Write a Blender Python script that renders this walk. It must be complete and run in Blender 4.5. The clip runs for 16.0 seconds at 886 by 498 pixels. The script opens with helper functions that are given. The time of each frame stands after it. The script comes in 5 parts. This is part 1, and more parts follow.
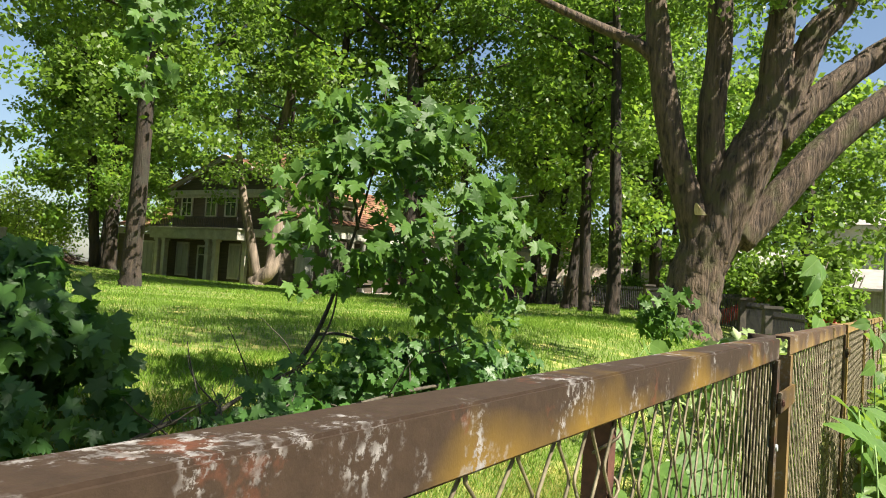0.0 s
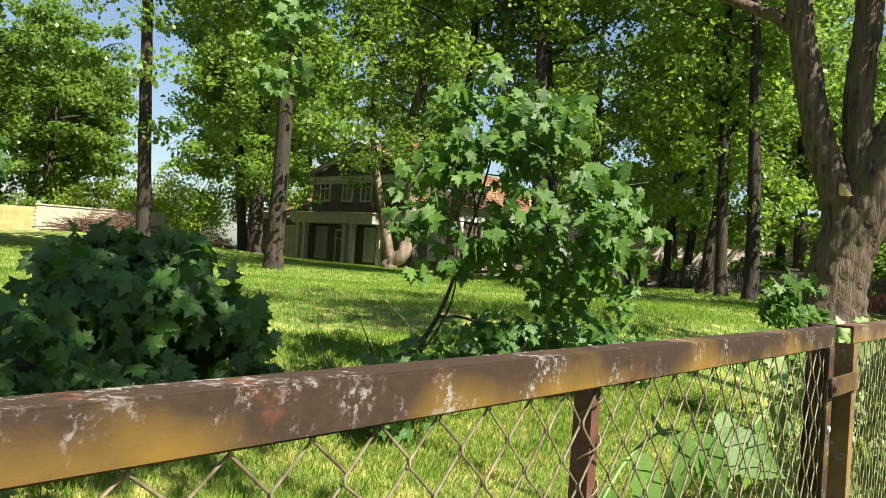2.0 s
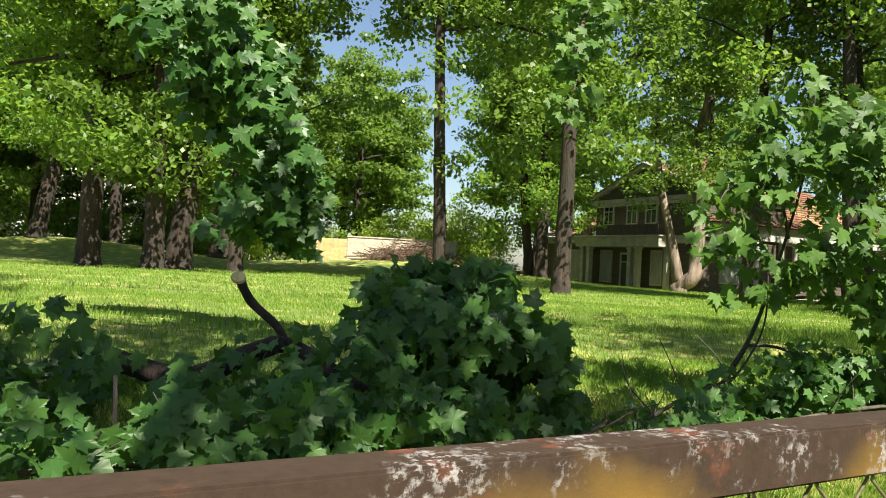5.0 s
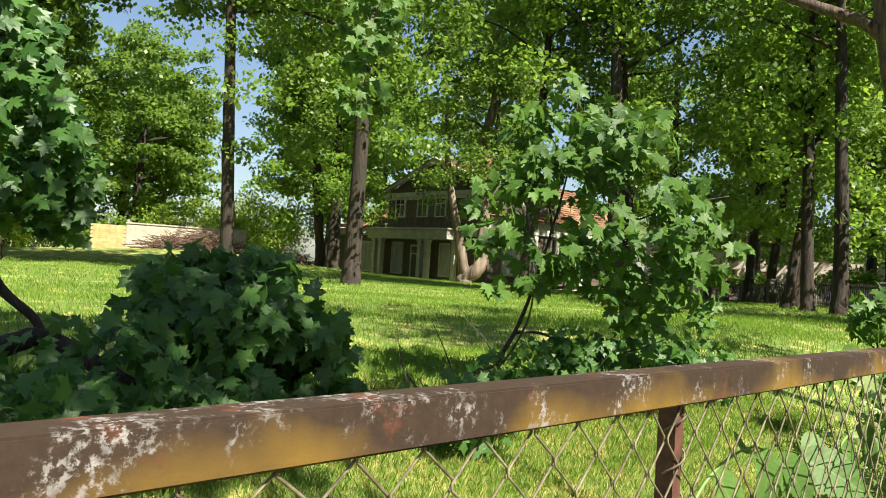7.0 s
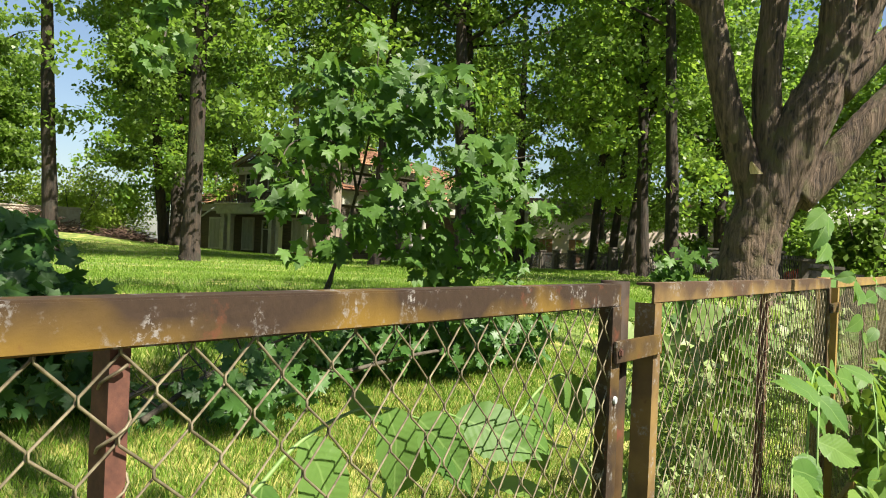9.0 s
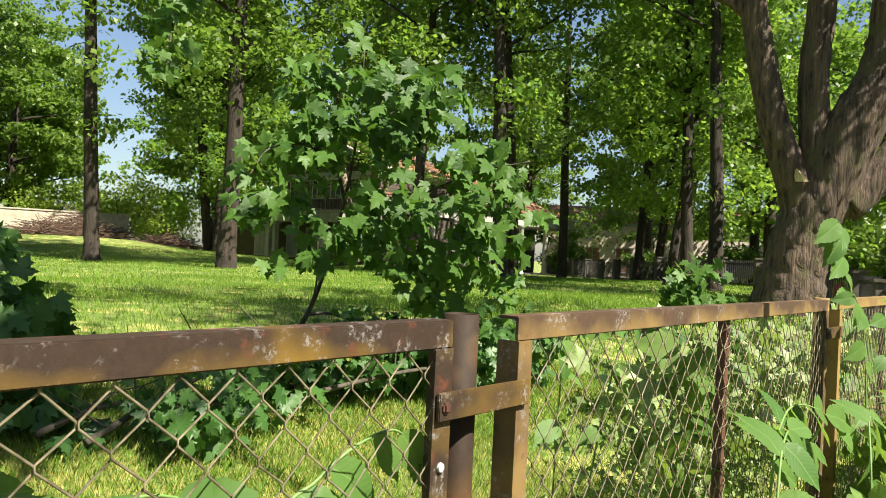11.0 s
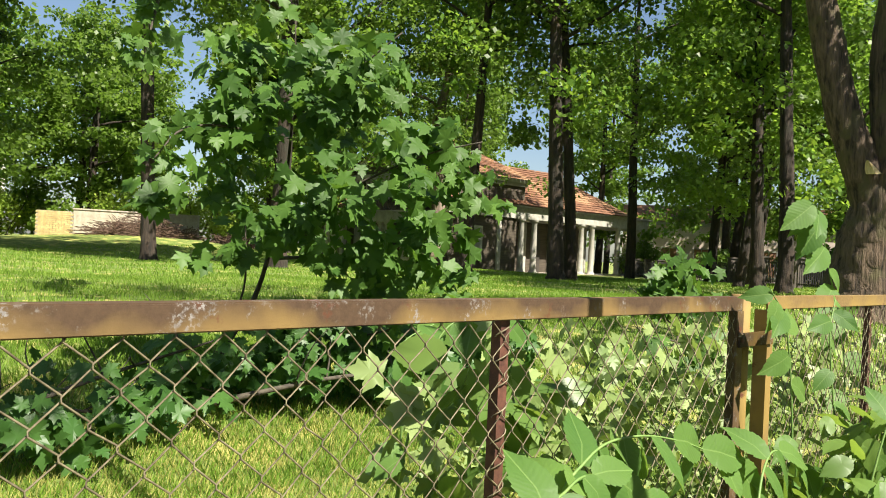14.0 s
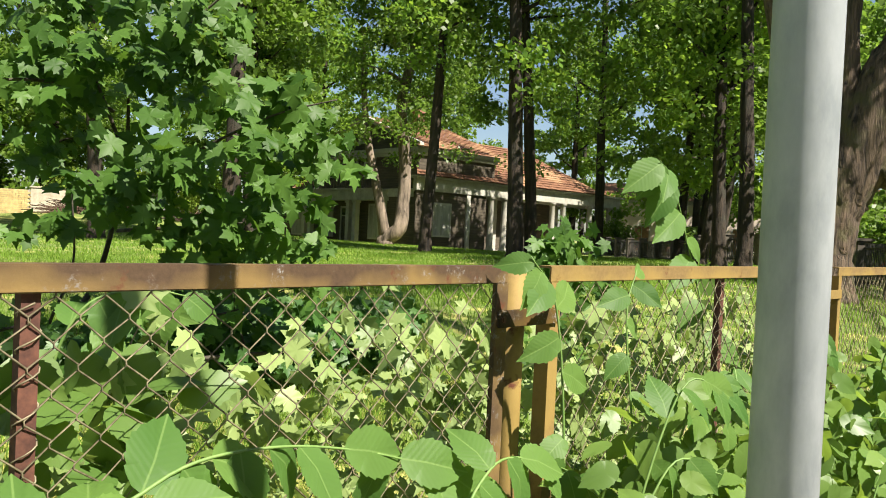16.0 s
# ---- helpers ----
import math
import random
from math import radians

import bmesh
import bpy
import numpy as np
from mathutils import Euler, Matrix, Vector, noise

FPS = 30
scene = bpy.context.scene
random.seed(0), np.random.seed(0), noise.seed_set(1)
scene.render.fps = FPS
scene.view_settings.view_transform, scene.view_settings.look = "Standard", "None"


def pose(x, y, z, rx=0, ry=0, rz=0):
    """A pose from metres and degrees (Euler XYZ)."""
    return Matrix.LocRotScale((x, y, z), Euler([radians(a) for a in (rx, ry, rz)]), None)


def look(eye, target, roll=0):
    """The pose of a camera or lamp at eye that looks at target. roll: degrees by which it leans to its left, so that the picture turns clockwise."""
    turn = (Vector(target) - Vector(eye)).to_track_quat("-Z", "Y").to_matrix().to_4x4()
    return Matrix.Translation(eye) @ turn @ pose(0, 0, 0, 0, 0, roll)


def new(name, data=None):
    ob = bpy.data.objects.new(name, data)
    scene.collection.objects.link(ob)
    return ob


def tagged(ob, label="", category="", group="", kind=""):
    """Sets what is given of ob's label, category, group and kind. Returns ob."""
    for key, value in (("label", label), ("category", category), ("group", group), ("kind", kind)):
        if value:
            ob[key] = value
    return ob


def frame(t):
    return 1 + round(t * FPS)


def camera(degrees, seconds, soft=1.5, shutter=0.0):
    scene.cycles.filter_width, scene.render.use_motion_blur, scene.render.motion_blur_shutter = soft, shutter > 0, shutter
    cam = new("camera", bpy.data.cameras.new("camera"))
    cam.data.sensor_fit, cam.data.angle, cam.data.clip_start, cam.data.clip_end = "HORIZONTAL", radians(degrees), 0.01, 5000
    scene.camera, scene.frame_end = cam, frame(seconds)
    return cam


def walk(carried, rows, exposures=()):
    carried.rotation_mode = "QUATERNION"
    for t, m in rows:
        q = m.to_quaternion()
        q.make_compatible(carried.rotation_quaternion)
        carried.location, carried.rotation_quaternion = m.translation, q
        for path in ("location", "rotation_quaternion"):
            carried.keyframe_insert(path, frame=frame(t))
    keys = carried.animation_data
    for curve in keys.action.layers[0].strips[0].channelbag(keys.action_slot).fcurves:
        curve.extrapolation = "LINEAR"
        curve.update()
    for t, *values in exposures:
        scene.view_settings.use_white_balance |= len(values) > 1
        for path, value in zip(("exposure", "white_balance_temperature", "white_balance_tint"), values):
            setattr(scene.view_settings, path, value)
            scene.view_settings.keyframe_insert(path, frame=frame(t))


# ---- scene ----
cam = camera(58.1, 16.0, soft=1.0)

# seconds, eye, yaw, pitch, lean to the left
PATH = [
    (0, -1.889, -0.224, 1.371, -60.07, 2.53, 3.74),
    (0.5, -1.905, -0.306, 1.382, -58.08, 1.98, 3.43),
    (1, -1.917, -0.332, 1.384, -55.79, 0.76, 3.23),
    (1.5, -1.971, -0.364, 1.381, -54.47, 0.10, 3.50),
    (2, -2.031, -0.466, 1.402, -50.67, 0.66, 3.86),
    (2.5, -2.087, -0.479, 1.419, -44.86, 0.21, 3.65),
    (3, -2.118, -0.417, 1.417, -38.35, 0.09, 3.10),
    (3.5, -2.194, -0.387, 1.418, -32.34, 0.36, 2.70),
    (3.7, -2.215, -0.400, 1.418, -30.23, 0.50, 2.83),
    (5.8, -2.092, -0.405, 1.417, -31.78, 2.17, 3.96),
    (6, -2.108, -0.427, 1.423, -34.43, 2.18, 3.78),
    (6.5, -2.140, -0.461, 1.422, -41.07, 1.68, 3.18),
    (7, -2.105, -0.500, 1.414, -45.29, 1.36, 3.59),
    (7.5, -1.945, -0.539, 1.397, -48.13, 1.21, 3.64),
    (8, -1.845, -0.555, 1.388, -50.92, 0.53, 3.44),
    (8.5, -1.682, -0.560, 1.393, -53.78, 0.27, 3.02),
    (8.7, -1.627, -0.586, 1.350, -55.25, 0.13, 2.42),
    (10.8, -1.059, -0.742, 1.403, -52.50, 0.38, 2.75),
    (11, -1.021, -0.780, 1.402, -51.61, 0.51, 2.78),
    (11.5, -0.839, -0.866, 1.413, -48.92, 1.18, 3.09),
    (12, -0.678, -0.899, 1.404, -47.03, 1.19, 2.96),
    (12.5, -0.514, -0.875, 1.406, -44.96, 1.19, 3.76),
    (13, -0.303, -0.911, 1.401, -45.20, 0.76, 3.49),
    (13.5, -0.115, -1.032, 1.404, -45.19, 0.55, 3.01),
    (14, 0.028, -1.077, 1.390, -45.75, 0.33, 2.83),
    (14.5, 0.257, -1.075, 1.391, -47.12, 0.00, 3.46),
    (15, 0.466, -1.168, 1.392, -46.60, 0.00, 3.54),
    (15.5, 0.667, -1.244, 1.384, -46.13, -0.47, 3.21),
    (16, 0.883, -1.275, 1.375, -47.15, -1.09, 2.71),
]


def held(x, y, z, yaw, pitch, lean):
    """The pose of a camera that looks level along +y before it is turned."""
    return pose(x, y, z, 0, 0, yaw) @ pose(0, 0, 0, 90 + pitch, 0, 0) @ pose(0, 0, 0, 0, 0, lean)


walk(cam, [(t, held(*row)) for t, *row in PATH], exposures=[(0, 1.62), (11, 1.56), (14, 1.47), (16, 1.43)])

# ---- light ----
SUN_TURN, SUN_HEIGHT = radians(180.5), radians(52)
world = bpy.data.worlds.new("sky")
scene.world = world
world.use_nodes = True
sky = world.node_tree.nodes.new("ShaderNodeTexSky")
sky.sky_type, sky.sun_disc, sky.sun_elevation, sky.sun_rotation = "NISHITA", False, SUN_HEIGHT, SUN_TURN
sky.air_density, sky.dust_density = 1.0, 1.0
world.node_tree.links.new(sky.outputs[0], world.node_tree.nodes["Background"].inputs[0])
world.node_tree.nodes["Background"].inputs[1].default_value = 0.05
sun = new("sun", bpy.data.lights.new("sun", "SUN"))
sun.data.energy, sun.data.angle, sun.data.color = 5.0, radians(0.55), (1.0, 0.93, 0.80)
to_sun = Vector((math.sin(SUN_TURN) * math.cos(SUN_HEIGHT), math.cos(SUN_TURN) * math.cos(SUN_HEIGHT), math.sin(SUN_HEIGHT)))
sun.matrix_world = look(to_sun * 60, (0, 0, 0))

rng = np.random.default_rng(7)


# ---- materials ----
def node_mat(name):
    m = bpy.data.materials.new(name)
    m.use_nodes = True
    return m, m.node_tree.nodes, m.node_tree.links


def mix_col(nt, fac, a, b):
    n = nt.nodes.new("ShaderNodeMix")
    n.data_type = "RGBA"
    for sock, v in ((n.inputs[0], fac), (n.inputs[6], a), (n.inputs[7], b)):
        if isinstance(v, (tuple, float, int)):
            sock.default_value = (*v, 1) if isinstance(v, tuple) else v
        else:
            nt.links.new(v, sock)
    return n.outputs[2]


def tex_noise(nt, scale, detail=5, rough=0.6, stretch=None, coords="Object"):
    tc = nt.nodes.new("ShaderNodeTexCoord")
    n = nt.nodes.new("ShaderNodeTexNoise")
    n.inputs["Scale"].default_value, n.inputs["Detail"].default_value, n.inputs["Roughness"].default_value = scale, detail, rough
    src = tc.outputs[coords]
    if stretch:
        mp = nt.nodes.new("ShaderNodeMapping")
        mp.inputs["Scale"].default_value = stretch
        nt.links.new(src, mp.inputs[0])
        src = mp.outputs[0]
    nt.links.new(src, n.inputs["Vector"])
    return n.outputs[0]


def ramp(nt, src, lo, hi):
    n = nt.nodes.new("ShaderNodeMapRange")
    n.inputs[1].default_value, n.inputs[2].default_value = lo, hi
    nt.links.new(src, n.inputs[0])
    return n.outputs[0]


def bumped(nt, src, bsdf, strength, dist):
    b = nt.nodes.new("ShaderNodeBump")
    b.inputs["Strength"].default_value, b.inputs["Distance"].default_value = strength, dist
    nt.links.new(src, b.inputs["Height"])
    nt.links.new(b.outputs[0], bsdf.inputs["Normal"])


def plain(name, a, b, scale=8, rough=0.8, bump=0.3, bump_d=0.01, stretch=None, third=None, metal=0.0):
    """Two tones mixed by noise at two scales, with grain relief."""
    m, nodes, links = node_mat(name)
    nt, bs = m.node_tree, nodes["Principled BSDF"]
    n1 = tex_noise(nt, scale, 6, 0.65, stretch)
    n2 = tex_noise(nt, scale * 0.17, 3, 0.5)
    col = mix_col(nt, ramp(nt, n1, 0.35, 0.68), a, b)
    if third:
        col = mix_col(nt, ramp(nt, n2, 0.52, 0.62), col, third)
    links.new(col, bs.inputs["Base Color"])
    bs.inputs["Roughness"].default_value, bs.inputs["Metallic"].default_value = rough, metal
    bumped(nt, n1, bs, bump, bump_d)
    return m


def leaf_mat(name, dark, light, glow, thin=0.42, rough=0.5, object_random=False, veins=False, sheen=0.16):
    """A leaf: reflecting face, light through the blade, each leaf of its own tone."""
    m, nodes, links = node_mat(name)
    nt, bs = m.node_tree, nodes["Principled BSDF"]
    if object_random:
        r = nodes.new("ShaderNodeObjectInfo").outputs["Random"]
    else:
        r = nodes.new("ShaderNodeNewGeometry").outputs["Random Per Island"]
    patch = ramp(nt, tex_noise(nt, 0.5, 2), 0.35, 0.65)
    col = mix_col(nt, r, dark, light)
    col = mix_col(nt, patch, col, mix_col(nt, 0.5, col, light))
    links.new(col, bs.inputs["Base Color"])
    bs.inputs["Roughness"].default_value = rough
    bs.inputs["Specular IOR Level"].default_value = sheen
    if veins:
        sep = nodes.new("ShaderNodeSeparateXYZ")
        links.new(nodes.new("ShaderNodeTexCoord").outputs["Object"], sep.inputs[0])
        ab = nodes.new("ShaderNodeMath")
        ab.operation = "ABSOLUTE"
        links.new(sep.outputs[0], ab.inputs[0])
        rib = nodes.new("ShaderNodeMath")
        rib.operation = "MULTIPLY_ADD"
        rib.inputs[1].default_value = -0.75
        links.new(ab.outputs[0], rib.inputs[0])
        links.new(sep.outputs[1], rib.inputs[2])
        wave = nodes.new("ShaderNodeMath")
        wave.operation = "MULTIPLY"
        wave.inputs[1].default_value = 70.0
        links.new(rib.outputs[0], wave.inputs[0])
        sn = nodes.new("ShaderNodeMath")
        sn.operation = "SINE"
        links.new(wave.outputs[0], sn.inputs[0])
        mid = ramp(nt, ab.outputs[0], 0.016, 0.006)
        col = mix_col(nt, mid, col, mix_col(nt, 0.35, col, (0.26, 0.38, 0.12)))
        links.new(col, bs.inputs["Base Color"])
        bumped(nt, sn.outputs[0], bs, 0.06, 0.004)
    tl = nodes.new("ShaderNodeBsdfTranslucent")
    links.new(mix_col(nt, r, tuple(c * 0.75 for c in glow), glow), tl.inputs["Color"])
    mx = nodes.new("ShaderNodeMixShader")
    mx.inputs[0].default_value = thin
    links.new(bs.outputs[0], mx.inputs[1])
    links.new(tl.outputs[0], mx.inputs[2])
    links.new(mx.outputs[0], nodes["Material Output"].inputs[0])
    return m


def rail_mat(name, base, ochre, ochre_share, lichen_share):
    """Old brown paint on steel: ochre primer showing in patches, rust, pale lichen spots."""
    m, nodes, links = node_mat(name)
    nt, bs = m.node_tree, nodes["Principled BSDF"]
    big = tex_noise(nt, 2.4, 4, 0.6, coords="Object")
    fine = tex_noise(nt, 70, 5, 0.7)
    mid = tex_noise(nt, 16, 5, 0.65)
    col = mix_col(nt, ramp(nt, fine, 0.3, 0.7), base, tuple(c * 1.55 for c in base))
    sep = nodes.new("ShaderNodeSeparateXYZ")
    links.new(nodes.new("ShaderNodeTexCoord").outputs["Object"], sep.inputs[0])
    edge = nodes.new("ShaderNodeMath")
    edge.operation = "MULTIPLY_ADD"
    edge.inputs[1].default_value = 0.10
    links.new(ramp(nt, sep.outputs[2], 1.296, 1.262), edge.inputs[0])
    links.new(big, edge.inputs[2])
    col = mix_col(nt, ramp(nt, edge.outputs[0], ochre_share + 0.03, ochre_share + 0.19), col, ochre)
    col = mix_col(nt, ramp(nt, mid, 0.60, 0.70), col, (0.10, 0.035, 0.018))
    spot = ramp(nt, tex_noise(nt, 95, 5, 0.75), 0.50, 0.57)
    where = ramp(nt, tex_noise(nt, 11, 5, 0.65), lichen_share, lichen_share + 0.09)
    both = nodes.new("ShaderNodeMath")
    both.operation = "MULTIPLY"
    links.new(spot, both.inputs[0])
    links.new(where, both.inputs[1])
    col = mix_col(nt, both.outputs[0], col, mix_col(nt, ramp(nt, fine, 0.35, 0.65), (0.14, 0.13, 0.125), (0.28, 0.265, 0.255)))
    links.new(col, bs.inputs["Base Color"])
    bs.inputs["Roughness"].default_value = 0.72
    bs.inputs["Specular IOR Level"].default_value = 0.25
    bumped(nt, fine, bs, 0.35, 0.002)
    return m


M_RAIL = rail_mat("brown_paint", (0.026, 0.016, 0.010), (0.150, 0.090, 0.015), 0.50, 0.515)
M_RAIL_TAN = rail_mat("tan_paint", (0.055, 0.034, 0.020), (0.19, 0.125, 0.045), 0.47, 0.53)
M_RAIL_OCHRE = rail_mat("ochre_paint", (0.15, 0.100, 0.040), (0.26, 0.178, 0.055), 0.46, 0.66)
M_POST = rail_mat("post_paint", (0.020, 0.012, 0.007), (0.11, 0.062, 0.020), 0.56, 0.97)
M_WIRE = plain("rusty_wire", (0.085, 0.068, 0.040), (0.31, 0.265, 0.17), 30, 0.6, 0.2, 0.001, metal=0.3)
M_BAR = plain("rusted_bar", (0.05, 0.018, 0.012), (0.13, 0.05, 0.03), 40, 0.75, 0.4, 0.002)
M_ZINC = plain("galvanised_steel", (0.27, 0.30, 0.32), (0.44, 0.47, 0.49), 22, 0.55, 0.2, 0.002, (1, 1, 0.4), third=(0.34, 0.37, 0.39))
M_BARK = plain("dark_bark", (0.009, 0.007, 0.005), (0.055, 0.038, 0.026), 9, 0.92, 1.0, 0.06, (1, 1, 0.16), third=(0.028, 0.025, 0.017))
M_BARK_BIG = plain("furrowed_bark", (0.014, 0.010, 0.007), (0.17, 0.118, 0.080), 11, 0.92, 0.9, 0.10, (1, 1, 0.10), third=(0.085, 0.072, 0.035))
M_BARK_PALE = plain("pale_bark", (0.045, 0.034, 0.024), (0.27, 0.21, 0.16), 4, 0.9, 0.9, 0.05, (1, 1, 0.2))
M_TWIG = plain("twig_bark", (0.03, 0.024, 0.018), (0.10, 0.085, 0.06), 30, 0.85, 0.4, 0.004)
M_STEM = plain("green_stem", (0.10, 0.19, 0.04), (0.17, 0.26, 0.07), 30, 0.6, 0.2, 0.002)
M_CUT = plain("fresh_broken_wood", (0.45, 0.33, 0.14), (0.68, 0.55, 0.30), 30, 0.8, 0.6, 0.02, (1, 1, 0.2))
M_CROWN = leaf_mat("crown_leaf", (0.033, 0.066, 0.010), (0.118, 0.184, 0.028), (0.28, 0.47, 0.055), 0.40, 0.44, sheen=0.36)
M_CROWN_YEL = leaf_mat("light_crown_leaf", (0.036, 0.092, 0.012), (0.115, 0.215, 0.028), (0.37, 0.56, 0.060), 0.42, 0.46, sheen=0.30)
M_MAPLE = leaf_mat("maple_leaf", (0.022, 0.060, 0.010), (0.080, 0.158, 0.028), (0.19, 0.37, 0.04), 0.30, 0.5, sheen=0.25)
M_MAPLE_ONE = leaf_mat("maple_leaf_single", (0.024, 0.066, 0.011), (0.090, 0.172, 0.030), (0.20, 0.39, 0.04), 0.30, 0.5, True, sheen=0.25)
# maple leaf in a slightly darker tone, for foliage standing in shade
M_MAPLE_SHADE = leaf_mat("shaded_maple_leaf", (0.018, 0.062, 0.013), (0.066, 0.145, 0.030), (0.14, 0.32, 0.032), 0.30, 0.44, sheen=0.35)
M_ELM = leaf_mat("elm_leaf", (0.048, 0.110, 0.022), (0.155, 0.240, 0.055), (0.32, 0.47, 0.06), 0.36, 0.40, sheen=0.35)
M_ELM_ONE = leaf_mat("elm_leaf_single", (0.050, 0.120, 0.026), (0.125, 0.215, 0.050), (0.28, 0.45, 0.055), 0.34, 0.5, True, True, sheen=0.2)
M_VINE = leaf_mat("vine_leaf", (0.060, 0.115, 0.025), (0.30, 0.38, 0.14), (0.32, 0.44, 0.08), 0.30, 0.45, sheen=0.35)
# sunlight put into the leaf colour: brighter and yellower for the far shrubs
M_FARLEAF = leaf_mat("sun_brightened_shrub_leaf", (0.12, 0.21, 0.030), (0.27, 0.37, 0.055), (0.42, 0.55, 0.08), 0.45, 0.6)
M_GRASS = leaf_mat("grass_blade", (0.070, 0.155, 0.018), (0.195, 0.300, 0.044), (0.27, 0.46, 0.045), 0.35, 0.5)
M_DRYGRASS = leaf_mat("dry_grass_blade", (0.24, 0.27, 0.06), (0.44, 0.41, 0.13), (0.42, 0.42, 0.09), 0.3, 0.6)
M_GROUND = plain("lawn_soil", (0.075, 0.120, 0.018), (0.175, 0.225, 0.042), 14, 0.95, 0.8, 0.05, third=(0.33, 0.31, 0.085))
M_PAVE = plain("worn_asphalt", (0.05, 0.05, 0.048), (0.10, 0.098, 0.09), 40, 0.9, 0.4, 0.004)
M_ROAD = plain("pale_road", (0.26, 0.25, 0.22), (0.36, 0.34, 0.30), 20, 0.9, 0.3, 0.004)
M_WALL = plain("weathered_dark_boards", (0.055, 0.044, 0.032), (0.10, 0.080, 0.056), 5, 0.85, 0.3, 0.01, (0.2, 0.2, 3))
M_WHITE = plain("old_white_paint", (0.30, 0.29, 0.25), (0.46, 0.44, 0.39), 3, 0.75, 0.25, 0.008, third=(0.36, 0.34, 0.29))
M_SHUT = plain("grey_white_boards", (0.22, 0.22, 0.20), (0.34, 0.34, 0.31), 5, 0.8, 0.3, 0.006, (1, 1, 0.2))
# tile orange darkened in place of the tree shade on the villa roof
M_TILE = plain("shaded_orange_tile", (0.10, 0.044, 0.022), (0.22, 0.10, 0.052), 2.2, 0.85, 0.6, 0.02, third=(0.30, 0.17, 0.09))
M_BRICK = plain("old_brick", (0.15, 0.065, 0.04), (0.27, 0.14, 0.09), 6, 0.9, 0.5, 0.02)
M_YBRICK = plain("yellow_brick", (0.34, 0.25, 0.11), (0.55, 0.43, 0.20), 4, 0.9, 0.5, 0.02)
M_STONE = plain("grey_rubble_wall", (0.30, 0.26, 0.20), (0.48, 0.42, 0.34), 4, 0.9, 0.6, 0.03)
M_PLASTER = plain("pale_plaster", (0.52, 0.49, 0.43), (0.66, 0.63, 0.56), 0.8, 0.9, 0.2, 0.01)
M_PINK = plain("pinkish_plaster", (0.50, 0.40, 0.35), (0.62, 0.52, 0.46), 1.0, 0.9, 0.2, 0.01)
M_SHUTTER = plain("brown_shutter", (0.20, 0.10, 0.06), (0.32, 0.17, 0.10), 4, 0.8, 0.2, 0.01)
M_IRON = plain("black_iron", (0.012, 0.012, 0.012), (0.035, 0.033, 0.03), 10, 0.55, 0.2, 0.004)
M_GREYWOOD = plain("grey_boards", (0.16, 0.15, 0.14), (0.28, 0.265, 0.245), 3, 0.85, 0.4, 0.01, (4, 4, 0.4))
M_RED = plain("red_car_paint", (0.45, 0.02, 0.02), (0.52, 0.03, 0.03), 3, 0.3, 0.0, 0.001)
M_TYRE = plain("black_rubber", (0.015, 0.015, 0.015), (0.03, 0.03, 0.03), 10, 0.8, 0.2, 0.003)
M_BRUSH = plain("dry_brushwood", (0.05, 0.030, 0.020), (0.15, 0.09, 0.06), 10, 0.9, 0.5, 0.02)
M_DOOR = plain("dark_door", (0.030, 0.026, 0.022), (0.06, 0.052, 0.042), 6, 0.6, 0.2, 0.004)
M_ROOFGREY = plain("grey_roof", (0.22, 0.20, 0.19), (0.32, 0.30, 0.28), 2, 0.8, 0.3, 0.01)

M_GLASS, _n, _l = node_mat("window_glass")
_b = _n["Principled BSDF"]
_b.inputs["Base Color"].default_value, _b.inputs["Roughness"].default_value = (0.03, 0.035, 0.04, 1), 0.06
_b.inputs["Specular IOR Level"].default_value = 0.9


# ---- mesh helpers ----
def raw_mesh(name, verts, tris, mat, smooth=False):
    me = bpy.data.meshes.new(name)
    verts, tris = np.ascontiguousarray(verts, np.float32), np.ascontiguousarray(tris, np.int32)
    me.vertices.add(len(verts))
    me.vertices.foreach_set("co", verts.ravel())
    me.loops.add(tris.size)
    me.loops.foreach_set("vertex_index", tris.ravel())
    me.polygons.add(len(tris))
    me.polygons.foreach_set("loop_start", np.arange(0, tris.size, tris.shape[1], dtype=np.int32))
    if smooth:
        me.polygons.foreach_set("use_smooth", np.ones(len(tris), bool))
    me.update(calc_edges=True)
    me.materials.append(mat)
    return me


def shape(name, geo, mat, parent=None, label="", smooth=False):
    """Links verts and faces as one mesh object, under parent where one is given."""
    ob = new(name, raw_mesh(name, *geo, mat, smooth))
    if parent:
        ob.parent = parent
    return tagged(ob, label)


def part(name, bm, mat, parent=None, label="", smooth=False):
    me = bpy.data.meshes.new(name)
    bm.to_mesh(me)
    bm.free()
    if smooth:
        for p in me.polygons:
            p.use_smooth = True
    me.materials.append(mat)
    ob = new(name, me)
    if parent:
        ob.parent = parent
    return tagged(ob, label)


def thing(name, m, label, category, group="", kind=""):
    ob = new(name)
    ob.matrix_world = m
    return tagged(ob, label, category, group, kind)


def box(bm, lo, hi, bevel=0.0):
    lo, hi = Vector(lo), Vector(hi)
    r = bmesh.ops.create_cube(bm, size=1, matrix=Matrix.LocRotScale((lo + hi) / 2, None, hi - lo))
    if bevel:
        bmesh.ops.bevel(bm, geom=list({e for v in r["verts"] for e in v.link_edges}), offset=bevel, segments=2, affect="EDGES")
    return bm


def boxes(*spans, bevel=0.0):
    bm = bmesh.new()
    for lo, hi in spans:
        box(bm, lo, hi, bevel)
    return bm


